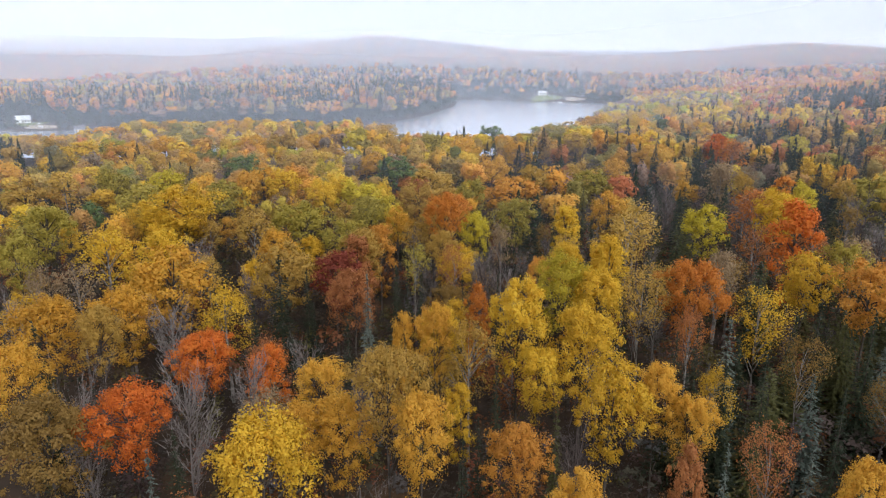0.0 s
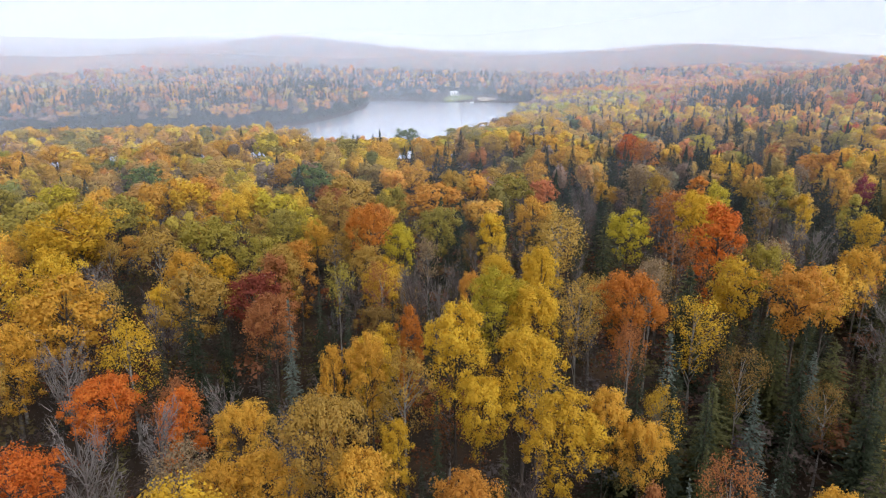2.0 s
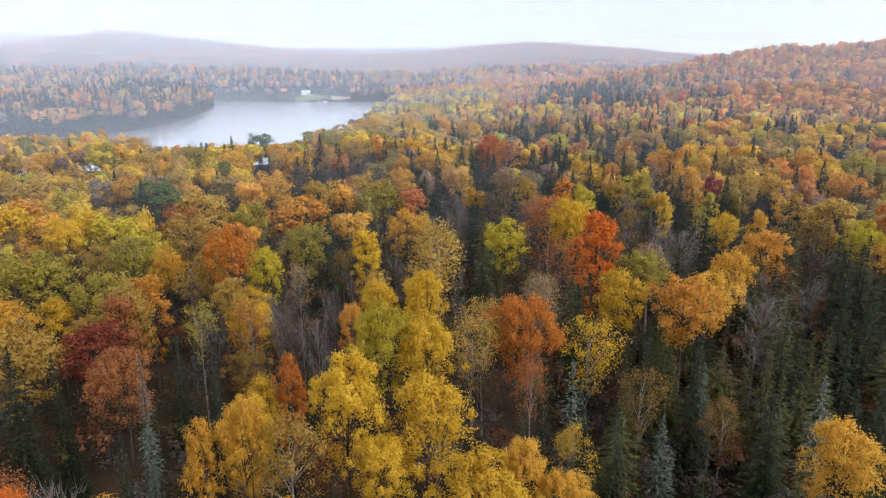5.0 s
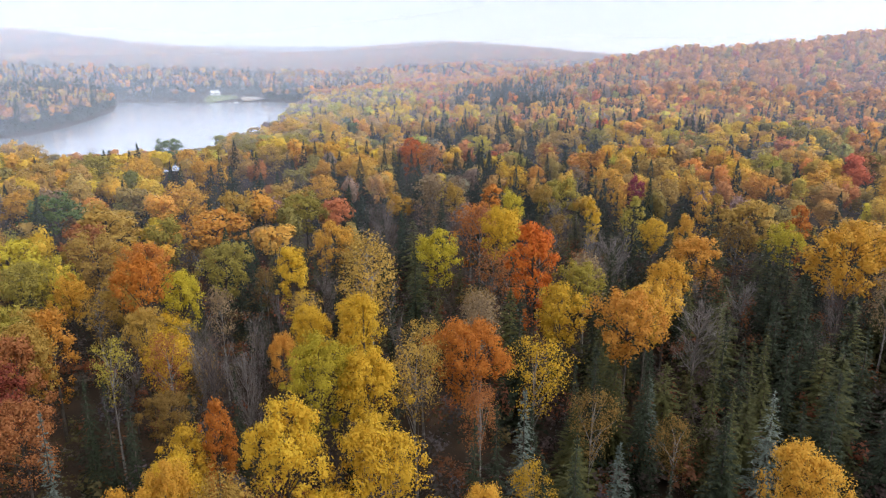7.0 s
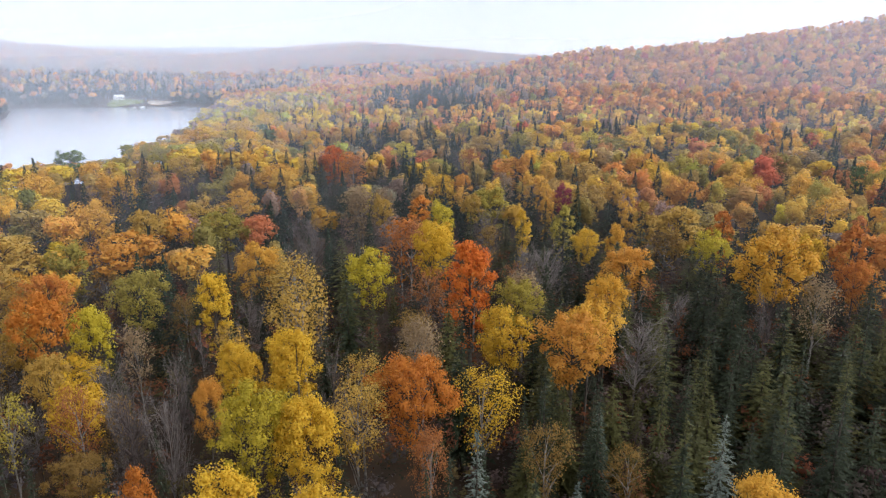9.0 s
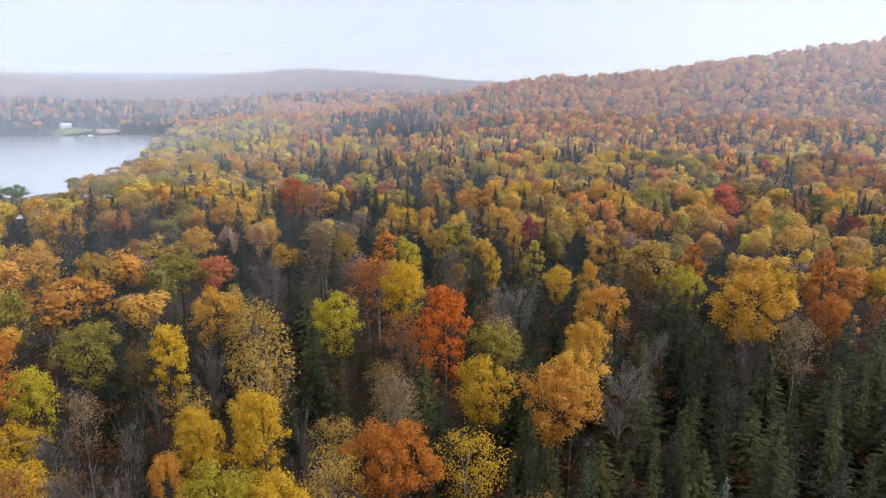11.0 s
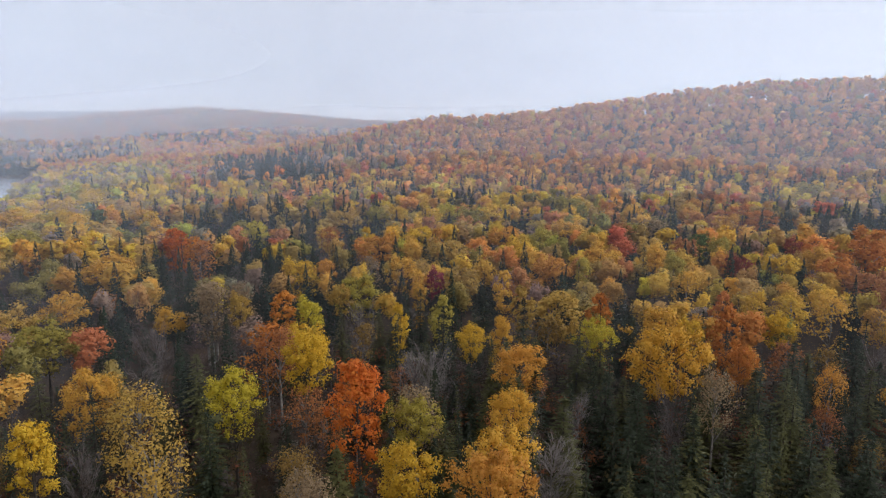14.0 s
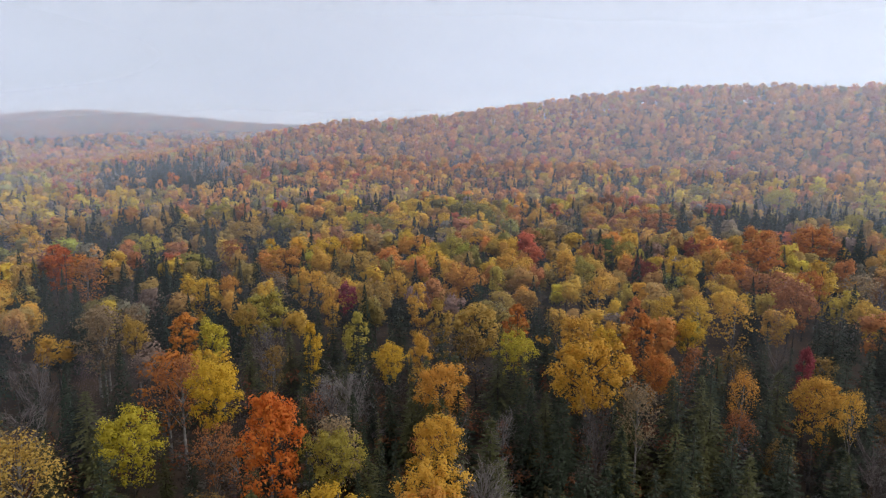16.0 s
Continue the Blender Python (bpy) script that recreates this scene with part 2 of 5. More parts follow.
def hull_width(kind, f):
    """How far a crown reaches out at a share f of its height, against its widest."""
    if kind == "round":
        return math.sqrt(max(0.0, 1 - ((f - 0.45) / 0.57) ** 2.5)) if f > 0.45 else 0.4 + 0.6 * (f / 0.45) ** 0.7
    if kind == "column":
        return math.sqrt(max(0.0, 1 - ((f - 0.4) / 0.62) ** 2.3)) if f > 0.4 else 0.6 + 0.4 * f / 0.4
    if kind == "spread":
        return math.sqrt(max(0.0, 1 - ((f - 0.66) / 0.36) ** 2)) if f > 0.66 else 0.28 + 0.72 * f / 0.66
    return max(0.12, 1 - abs(f - 0.45) * 1.5)


def lobe_centres(kind, top, foot, radius, count):
    """Places of the leaf clumps in a crown between foot and top: close under a bumpy hull, fewer inside and below."""
    out, p, q = [], rng.uniform(0, 6.28), rng.uniform(0, 6.28)
    while len(out) < count:
        f = rng.uniform(0, 1)
        if rng.uniform() > 0.15 + 1.05 * f:
            continue
        w = hull_width(kind, f)
        a = rng.uniform(0, 2 * math.pi)
        bumps = 1 + 0.16 * math.sin(2 * a + p + 3 * f) + 0.13 * math.sin(5 * a + q - 7 * f)
        r = w * radius * bumps * math.sqrt(rng.uniform(0.12, 1))
        out.append((r * math.cos(a), r * math.sin(a), foot + f * (top - foot) + rng.normal() * 0.25, f))
    return out


def broad_crown(kind, top, foot, radius, lobes, leaves, size, lobe_r, sparse=0.0):
    """Many small leaf clumps with gaps between, each a ragged tuft of leaf sprays."""
    cs, ns, ss, os = [], [], [], []
    middle = np.array([0, 0, foot * 0.6 + top * 0.4])
    places = lobe_centres(kind, top - lobe_r * 0.6, foot + lobe_r * 0.6, radius - lobe_r * 0.5, lobes)
    for x, y, z, f in places:
        r = lobe_r * rng.uniform(0.55, 1.35)
        per = max(6, int(leaves / lobes * (0.55 + 0.75 * f) * rng.uniform(0.6, 1.4)))
        d = rng.normal(size=(per, 3))
        d[:, 2] += 0.35
        d /= np.linalg.norm(d, axis=1, keepdims=True)
        shell = r * (rng.uniform(0.25, 1.2, (per, 1)) + sparse * rng.uniform(-0.2, 0.7, (per, 1)))
        c = np.array([x, y, z]) + d * shell * [1, 1, rng.uniform(0.7, 1.1)]
        cs.append(c)
        ns.append(d + rng.normal(size=(per, 3)) * 0.6 + [0, 0, 0.4])
        ss.append(size * rng.uniform(0.55, 1.4, per))
        far = c - middle
        os.append(d * 0.55 + 0.65 * far / np.linalg.norm(far, axis=1, keepdims=True))
    return leaf_sprays(np.concatenate(cs), np.concatenate(ns), np.concatenate(ss), np.concatenate(os)), places


def tube(points, radii, sides=5):
    """A tapered round limb along points."""
    v, f = [], []
    points = [Vector(p) for p in points]
    for i, (p, r) in enumerate(zip(points, radii)):
        ahead = (points[min(i + 1, len(points) - 1)] - points[max(i - 1, 0)]).normalized()
        q = ahead.to_track_quat("Z", "Y")
        for k in range(sides):
            a = 2 * math.pi * k / sides
            v.append(p + q @ Vector((r * math.cos(a), r * math.sin(a), 0)))
    for i in range(len(points) - 1):
        for k in range(sides):
            a, b = i * sides + k, i * sides + (k + 1) % sides
            f.append((a, b, b + sides, a + sides))
    return v, f


def join(pieces):
    v, f = [], []
    for pv, pf in pieces:
        f += [tuple(i + len(v) for i in q) for q in pf]
        v += pv
    return v, f


def trunk_mesh(name, height, girth, places, limbs, mat, sides=6):
    bend = [rng.uniform(-0.35, 0.35) for _ in range(4)]
    line = [(0, 0, -0.6), (bend[0] * 0.5, bend[1] * 0.5, height * 0.3), (bend[0], bend[1], height * 0.6), (bend[2], bend[3], height * 0.93)]
    pieces = [tube(line, [girth * 1.25, girth, girth * 0.65, girth * 0.12], sides)]
    for x, y, z, w in places[:limbs]:
        z0 = max(height * 0.25, z - rng.uniform(1.5, 3.5))
        f = z0 / height
        bx, by = bend[0] * min(1, f * 1.6), bend[1] * min(1, f * 1.6)
        pieces.append(tube([(bx, by, z0), ((bx + x) * 0.5, (by + y) * 0.5, (z0 + z) * 0.5 + 0.2), (x, y, z)], [girth * 0.4, girth * 0.25, 0.02], 4))
    v, f = join(pieces)
    return mesh_of(name, v, f, [mat])


def corners(v):
    return np.arange(len(v)).reshape(-1, 3)


def broadleaf(kind, top, foot, radius, lobes, leaves, size, lobe_r, sparse=0.0, bark=None):
    (v, n), places = broad_crown(kind, top, foot, radius, lobes, leaves, size, lobe_r, sparse)
    crown = mesh_of("crown", v, corners(v), [LEAF["yellow"]], n)
    return {"trunk": trunk_mesh("trunk", top, 0.19, places, min(lobes, 14), bark or BARK), "crown": crown}


def spruce(top, radius, foot, whorls, per, sparse=0.0, droop=0.35, fine=1.0):
    """A spire of drooping boughs, each a fan of needle sprays."""
    cs, ns, ss, pieces = [], [], [], [tube([(0, 0, -0.6), (0, 0, top * 0.5), (0, 0, top)], [0.17, 0.1, 0.015], 6)]
    for i in range(whorls):
        f = (i + rng.uniform(0, 0.8)) / whorls
        z = foot + f * (top - foot) * 0.985
        reach = radius * (1 - f) ** 0.85 * rng.uniform(0.75, 1.15) + 0.12
        boughs = max(4, int(per * (0.55 + 0.45 * (1 - f))))
        a0 = rng.uniform(0, 6.28)
        for b in range(boughs):
            if rng.uniform() < sparse:
                continue
            a = a0 + 2 * math.pi * b / boughs + rng.uniform(-0.25, 0.25)
            far = reach * rng.uniform(0.7, 1.15)
            n = max(3, int(far / (0.2 * fine)))
            for k in range(n):
                q = (k + rng.uniform(0.2, 0.9)) / n * far
                side = rng.uniform(-0.9, 0.9)
                cs.append((q * math.cos(a), q * math.sin(a), z - droop * q + 0.09 * q * q / max(far, 0.3) + rng.normal() * 0.05))
                ns.append((math.cos(a + side), math.sin(a + side), rng.uniform(-0.5, 0.12)))
                ss.append(rng.uniform(0.35, 0.7) * (1.1 - 0.45 * f) * (0.3 + 0.7 * fine))
    for k in range(24):
        a = rng.uniform(0, 6.28)
        cs.append((0, 0, top - rng.uniform(0, 1.6)))
        ns.append((math.cos(a), math.sin(a), 0.5))
        ss.append(rng.uniform(0.2, 0.42))
    v = needle_sprays(np.array(cs), np.array(ns), np.array(ss))
    tv, tf = join(pieces)
    return {"trunk": mesh_of("trunk", tv, tf, [BARK]), "crown": mesh_of("crown", v, corners(v), [LEAF["spruce"]])}


def bare(top, radius, branches):
    """A leafless tree: forked limbs and fine twigs."""
    pieces = [tube([(0, 0, -0.6), (0.15, 0.1, top * 0.35), (0.05, -0.1, top * 0.7), (0.2, 0.1, top)], [0.17, 0.13, 0.08, 0.015], 5)]
    roots, ways, sizes = [], [], []
    for i in range(branches):
        f = rng.uniform(0.22, 0.82)
        z, a = top * f, rng.uniform(0, 6.28)
        far = radius * (1.2 - f * 0.7) * rng.uniform(0.45, 1.1)
        rise = far * rng.uniform(1.1, 2.3)
        end = Vector((far * math.cos(a), far * math.sin(a), min(z + rise, top * rng.uniform(0.85, 1.06))))
        mid = Vector((end.x * 0.5, end.y * 0.5, z + rise * 0.35))
        pieces.append(tube([(0, 0, z), mid, end], [0.075, 0.05, 0.012], 3))
        for k in range(56):
            s = rng.uniform(0.25, 1)
            p = mid.lerp(end, 2 * s - 1) if s > 0.5 else Vector((0, 0, z)).lerp(mid, 2 * s)
            roots.append(p + Vector(rng.normal(size=3)) * 0.45 * s)
            ways.append((rng.normal() * 0.55 + math.cos(a) * 0.55, rng.normal() * 0.55 + math.sin(a) * 0.55, rng.uniform(0.1, 1.3)))
            sizes.append(rng.uniform(0.5, 1.7))
    v, f = join(pieces)
    tv = needle_sprays(np.array(roots), np.array(ways), np.array(sizes), 0.022)
    return {"trunk": mesh_of("trunk", v, f, [TWIG]), "twig_crown": mesh_of("twig_crown", tv, corners(tv), [TWIG])}


# each shape is 17 m high or so at scale 1; fine_ ones have smaller leaves, far_ ones larger
SHAPES = {
    "round": [broadleaf("round", 17, f, 3.9, 90, 7200, 0.2, 0.8) for f in (7.8, 8.6, 7.2)],
    "column": [broadleaf("column", 17, f, 2.9, 80, 6200, 0.195, 0.72) for f in (5.6, 6.4)],
    "spread": [broadleaf("spread", 17, f, 4.3, 95, 7000, 0.2, 0.78, 0.15) for f in (8.2, 8.8)],
    "sparse": [broadleaf("round", 17, 7.0, 3.7, 64, 2300, 0.2, 0.9, 0.8, PALE_BARK), broadleaf("spread", 17, 8.0, 4.0, 60, 2100, 0.2, 0.9, 0.9, PALE_BARK)],
    "fine_round": [broadleaf("round", 17, f, 3.9, 125, 15000, 0.142, 0.7) for f in (7.8, 8.6, 7.2)],
    "fine_column": [broadleaf("column", 17, 5.8, 2.9, 115, 12500, 0.14, 0.64)],
    "fine_spread": [broadleaf("spread", 17, f, 4.3, 130, 14500, 0.142, 0.68, 0.15) for f in (8.0, 8.8)],
    "fine_sparse": [broadleaf("round", 17, 7.0, 3.7, 90, 4200, 0.15, 0.8, 0.8, PALE_BARK), broadleaf("spread", 17, 8.0, 4.0, 80, 3800, 0.15, 0.85, 0.9, PALE_BARK)],
    "far_round": [broadleaf("round", 17, f, 3.9, 60, 3400, 0.295, 0.9) for f in (7.8, 8.6)],
    "far_column": [broadleaf("column", 17, 5.2, 2.8, 50, 2200, 0.33, 0.8)],
    "far_spread": [broadleaf("spread", 17, 8.4, 4.3, 56, 2400, 0.34, 0.9, 0.15)],
    "far_sparse": [broadleaf("round", 17, 6.5, 3.5, 48, 1200, 0.3, 0.95, 0.8, PALE_BARK)],
    "spruce": [spruce(17, 2.5, 2.0, 34, 9), spruce(17, 2.1, 2.5, 36, 8), spruce(17, 2.9, 1.5, 32, 9, 0.12)],
    "thin_spruce": [spruce(17, 1.5, 3.0, 34, 8, 0.15), spruce(17, 1.8, 4.0, 30, 8, 0.3, 0.5)],
    "fine_spruce": [spruce(17, 2.5, 1.8, 40, 11, 0.05, 0.4, 0.6), spruce(17, 2.1, 2.2, 42, 10, 0.1, 0.35, 0.6), spruce(17, 2.9, 1.5, 38, 11, 0.15, 0.45, 0.6)],
    "fine_thin_spruce": [spruce(17, 1.5, 2.6, 40, 9, 0.15, 0.4, 0.6), spruce(17, 1.8, 3.4, 36, 9, 0.3, 0.5, 0.6)],
    "bare": [bare(16, 3.3, 22), bare(16, 2.8, 18), bare(16, 3.8, 26)],
}
KINDS = {
    "round": ("aspen_tree", "rounded aspen"), "column": ("maple_tree", "upright maple"), "spread": ("birch_tree", "spreading birch"),
    "sparse": ("birch_tree", "thinning birch"), "spruce": ("spruce_tree", "spruce"), "thin_spruce": ("spruce_tree", "narrow spruce"), "bare": ("bare_tree", "leafless tree"),
}
HUE_WORDS = {
    "yellow": "bright yellow autumn leaves", "gold": "golden yellow autumn leaves", "ochre": "dull ochre autumn leaves", "lime": "yellow-green leaves",
    "olive": "olive-green leaves turning yellow", "green": "leaves still green", "orange": "orange autumn leaves", "red": "orange-red autumn leaves",
    "rust": "rust-brown leaves", "amber": "orange-gold autumn leaves", "maroon": "dark red autumn leaves", "bronze": "dark bronze-brown leaves", "crimson": "deep crimson leaves", "tan": "few faded tan leaves", "spruce": "dark green needles",
    "blue": "pale grey-green needles", "cedar": "olive-brown evergreen foliage", "": "bare grey twigs",
}
taken = []


def tree(shape, hue, x, y, high=17.0, wide=1.0):
    """One tree at a place of the forest floor. wide: its breadth against its usual one."""
    k = len(taken)
    # the trees nearest to the flight have finer leaves
    far = math.hypot(x, y - 15)
    close = "fine_" + shape if far < 72 else "far_" + shape if far > 125 else shape
    close = close if close in SHAPES else shape
    proto = SHAPES[close][k % len(SHAPES[close])]
    kind, words = KINDS[shape]
    wide *= 1.0 if "spruce" in shape else 1.04
    z = float(ground(x, y))
    root = new(kind)
    root.empty_display_size = 0.5
    root.matrix_world = pose(x, y, z, 0, 0, (k * 137.5) % 360) @ Matrix.Diagonal((wide, wide, high / 17.0, 1))
    for name, me in proto.items():
        ob = new(name, me)
        ob.parent = root
        if name == "twig_crown":
            tagged(ob, kind="stuff")
        if name == "crown" and "spruce" not in shape:
            # a narrow tree has a short crown; the tip stays where it is
            tall = min(1.2, max(0.75, 0.4 + 0.62 * wide * 17.0 / high)) if shape != "column" else 1.08
            ob.matrix_local = pose(0, 0, 17 * (1 - tall)) @ Matrix.Diagonal((1, 1, tall, 1))
        if name == "crown":
            ob.material_slots[0].link = "OBJECT"
            ob.material_slots[0].material = LEAF[hue]
    size = "tall" if high > 18.5 else "young" if high < 12 else ""
    tagged(root, " ".join(f"{size} {words} with {HUE_WORDS[hue if shape != 'bare' else '']} on the forest floor".split()), "tree", "trees of the near wood")
    taken.append((x, y, wide * 3.0))
    return root


# ======== near wood, tree by tree ========
tree("spruce", "spruce", -38.1, 59.3, 17.2, 0.85)
tree("round", "gold", -39.8, 64.1, 17.9, 1.00)
tree("round", "gold", -37.6, 75.7, 15.2, 1.01)
tree("round", "gold", -34.7, 83.7, 18.1, 1.46)
tree("sparse", "yellow", -49.0, 96.2, 16.7, 1.23)
tree("spread", "yellow", -46.0, 118.4, 18.6, 1.62)
tree("round", "olive", -59.3, 131.1, 17.2, 1.32)
tree("round", "olive", -64.4, 107.3, 17.2, 1.15)
tree("sparse", "yellow", -25.8, 76.4, 15.0, 0.95)
tree("round", "ochre", -20.4, 85.3, 18.1, 1.04)
tree("round", "maroon", -14.4, 87.6, 16.3, 1.0)
tree("spread", "red", -24.2, 63.6, 13.8, 0.85)
tree("column", "red", -16.9, 61.2, 13.5, 0.84)
tree("round", "gold", -11.1, 56.7, 14.2, 0.65)
tree("spread", "red", -24.8, 48.3, 15.5, 0.82)
tree("round", "bronze", -29.5, 45.1, 16.2, 0.92)
tree("round", "yellow", -11.3, 37.3, 19.4, 0.96)
tree("round", "gold", -7.7, 46.2, 16.1, 0.70)
tree("round", "gold", -10.7, 45.3, 16.0, 0.51)
tree("spread", "gold", -1.4, 39.4, 19.8, 0.57)
tree("round", "amber", 5.3, 42.6, 16.1, 0.60)
tree("spruce", "spruce", -20.4, 46.1, 13.1, 0.59)
tree("column", "gold", -3.7, 59.7, 17.5, 0.52)
tree("round", "gold", -0.8, 59.9, 18.5, 0.54)
tree("sparse", "ochre", 2.5, 58.9, 17.4, 0.71)
tree("spread", "ochre", -3.8, 44.0, 21.0, 0.68)
tree("round", "yellow", 7.3, 60.6, 20.8, 0.85)
tree("spread", "yellow", 8.6, 55.3, 16.1, 0.68)
tree("round", "yellow", 12.8, 57.5, 19.6, 0.87)
tree("round", "yellow", 13.5, 49.2, 17.9, 0.81)
tree("round", "gold", 17.8, 51.2, 16.9, 0.54)
tree("round", "gold", 20.1, 49.5, 15.0, 0.54)
tree("round", "lime", 13.0, 72.5, 20.2, 0.83)
tree("round", "yellow", 16.8, 70.3, 19.0, 0.86)
tree("spread", "orange", 27.3, 70.6, 20.2, 0.95)
tree("sparse", "yellow", 34.7, 69.8, 17.4, 0.86)
tree("sparse", "tan", 34.1, 80.5, 18.6, 0.73)
tree("sparse", "ochre", 22.0, 71.3, 19.1, 0.77)
tree("spread", "yellow", 44.5, 79.5, 18.5, 0.89)
tree("spruce", "spruce", 24.2, 53.6, 16.1, 0.95)
tree("spruce", "blue", 32.9, 55.3, 13.8, 1.04)
tree("spruce", "spruce", 2.8, 47.3, 14.1, 0.50)
tree("bare", "", 9.4, 42.9, 17.0, 0.52)
tree("bare", "", -18.0, 58.0, 15.4, 0.77)
tree("round", "gold", 60.9, 79.5, 18.8, 0.72)
tree("spread", "amber", 46.4, 70.1, 20.2, 0.95)
tree("round", "gold", 39.8, 44.1, 17.2, 0.78)
tree("column", "red", 49.8, 93.4, 22.4, 1.22)
tree("bare", "", 60.9, 73.7, 16.0, 1.09)
tree("spread", "gold", 53.0, 74.5, 18.4, 0.85)
tree("spruce", "spruce", 24.1, 60.1, 17.3, 0.74)
tree("spruce", "spruce", 29.5, 63.2, 14.6, 0.93)
tree("spruce", "blue", 46.1, 65.9, 12.0, 0.98)
tree("spruce", "blue", 47.7, 52.9, 15.6, 0.99)
tree("spruce", "spruce", 54.9, 62.2, 15.8, 0.79)
tree("spruce", "cedar", 60.6, 55.4, 15.4, 1.59)
tree("column", "yellow", 20.8, 83.0, 19.6, 1.07)
tree("round", "yellow", 15.9, 84.7, 18.1, 0.58)
tree("round", "orange", 0.4, 105.4, 21.0, 0.87)
tree("sparse", "ochre", 26.4, 95.2, 20.0, 1.15)
tree("round", "lime", 44.1, 112.3, 17.8, 0.98)
tree("round", "yellow", 54.9, 110.4, 21.0, 1.00)
tree("spread", "gold", 87.7, 73.5, 21.0, 1.35)
tree("sparse", "tan", 67.2, 160.8, 15.8, 1.20)
tree("sparse", "rust", 57.0, 121.3, 18.6, 1.06)
tree("column", "orange", 112.2, 75.5, 19.6, 0.99)
tree("sparse", "gold", 140.3, 66.8, 16.8, 1.08)
tree("column", "yellow", 146.0, 76.2, 14.0, 1.62)
tree("sparse", "tan", 86.4, 66.2, 17.3, 0.83)
tree("column", "amber", 105.8, 69.7, 15.1, 0.93)
tree("sparse", "amber", 101.2, 56.8, 17.0, 0.62)
tree("round", "rust", 151.8, 58.1, 18.4, 1.10)
tree("column", "yellow", 183.7, 57.9, 19.1, 1.34)
tree("round", "orange", 195.8, 73.8, 21.0, 1.70)
tree("round", "orange", 227.4, 65.6, 20.5, 1.70)
tree("round", "lime", 329.8, 92.0, 21.0, 1.70)
tree("sparse", "ochre", -20.1, 252.8, 17.3, 1.47)
tree("round", "olive", 34.6, 155.3, 17.3, 1.39)
tree("round", "yellow", 85.0, 299.0, 17.3, 1.70)
tree("round", "yellow", 120.2, 371.3, 17.4, 1.70)
tree("round", "gold", 69.6, 318.7, 17.4, 1.70)
tree("thin_spruce", "spruce", 61.8, 168.6, 17.3, 1.44)
tree("spruce", "spruce", 49.9, 139.1, 16.0, 1.00)
tree("spruce", "spruce", 37.9, 107.0, 16.0, 1.13)
tree("spruce", "cedar", 36.4, 96.3, 16.0, 0.68)
tree("round", "ochre", 44.6, 230.1, 17.3, 1.32)
tree("column", "yellow", 105.5, 280.3, 17.3, 1.62)
tree("column", "red", 93.4, 235.5, 17.3, 1.36)
tree("sparse", "rust", 86.4, 204.7, 17.3, 1.04)
tree("round", "lime", 118.5, 230.4, 17.3, 1.13)
tree("spruce", "spruce", 130.5, 268.4, 16.0, 1.32)
tree("spruce", "spruce", 140.2, 262.0, 16.0, 1.31)
tree("thin_spruce", "spruce", 146.4, 254.6, 17.3, 1.70)
tree("spruce", "spruce", 190.9, 312.8, 16.0, 1.64)
tree("round", "yellow", 92.9, 168.6, 17.3, 1.30)
tree("bare", "", 71.4, 102.8, 17.3, 1.04)
tree("bare", "", 68.2, 103.0, 17.3, 0.88)
tree("bare", "", 4.8, 87.8, 17.3, 0.68)
tree("bare", "", 8.5, 83.4, 17.3, 0.56)
tree("sparse", "rust", 1.4, 86.1, 17.3, 0.64)
tree("thin_spruce", "spruce", -4.2, 78.3, 17.3, 0.70)
tree("thin_spruce", "spruce", -2.4, 73.9, 17.3, 0.70)
tree("thin_spruce", "spruce", 2.2, 72.8, 17.3, 0.70)
tree("spruce", "spruce", 6.6, 78.0, 16.0, 0.50)
tree("column", "orange", 3.7, 69.5, 17.3, 0.57)
tree("round", "yellow", -0.3, 62.3, 17.3, 0.63)
tree("round", "rust", -11.0, 79.1, 16.0, 0.88)
tree("thin_spruce", "blue", -8.6, 73.9, 17.3, 0.72)
tree("column", "rust", -12.3, 93.9, 17.3, 0.93)
tree("sparse", "ochre", 17.6, 93.4, 17.3, 0.62)
tree("bare", "", 25.0, 83.6, 17.3, 0.50)
tree("sparse", "ochre", 26.5, 79.4, 17.3, 0.68)
tree("sparse", "tan", 35.8, 85.1, 17.3, 0.71)
tree("spread", "olive", 54.9, 89.3, 17.3, 0.80)
tree("sparse", "yellow", 24.0, 54.6, 15.0, 0.50)
tree("spruce", "cedar", 50.0, 61.3, 16.0, 0.82)
tree("spruce", "cedar", 44.7, 54.6, 16.0, 0.85)
tree("spruce", "spruce", 58.4, 59.6, 16.0, 0.87)
tree("spruce", "spruce", 66.6, 62.4, 16.0, 1.12)
tree("spruce", "spruce", 68.5, 57.9, 16.0, 0.95)
tree("spruce", "spruce", 100.7, 80.3, 16.0, 1.14)
tree("spruce", "spruce", 67.4, 68.1, 16.0, 1.17)
tree("spruce", "spruce", 80.1, 73.8, 16.0, 1.34)
tree("spruce", "spruce", 36.7, 66.4, 16.0, 0.63)
tree("sparse", "rust", 24.6, 63.7, 17.3, 0.52)
tree("thin_spruce", "blue", 27.7, 61.5, 17.3, 1.03)
tree("round", "olive", -57.7, 89.1, 17.3, 0.79)
tree("sparse", "tan", -44.4, 78.6, 17.3, 0.70)
tree("sparse", "tan", -47.6, 76.0, 17.3, 0.58)
tree("round", "ochre", -33.9, 62.8, 17.3, 0.64)
tree("round", "gold", -36.3, 53.2, 17.4, 0.74)
tree("bare", "", -28.6, 48.6, 17.3, 0.55)
tree("bare", "", -21.0, 50.6, 17.3, 0.77)
tree("bare", "", -12.5, 58.1, 17.3, 0.66)
tree("round", "yellow", -35.5, 150.2, 17.3, 1.13)
tree("round", "lime", -61.5, 152.9, 17.3, 1.40)
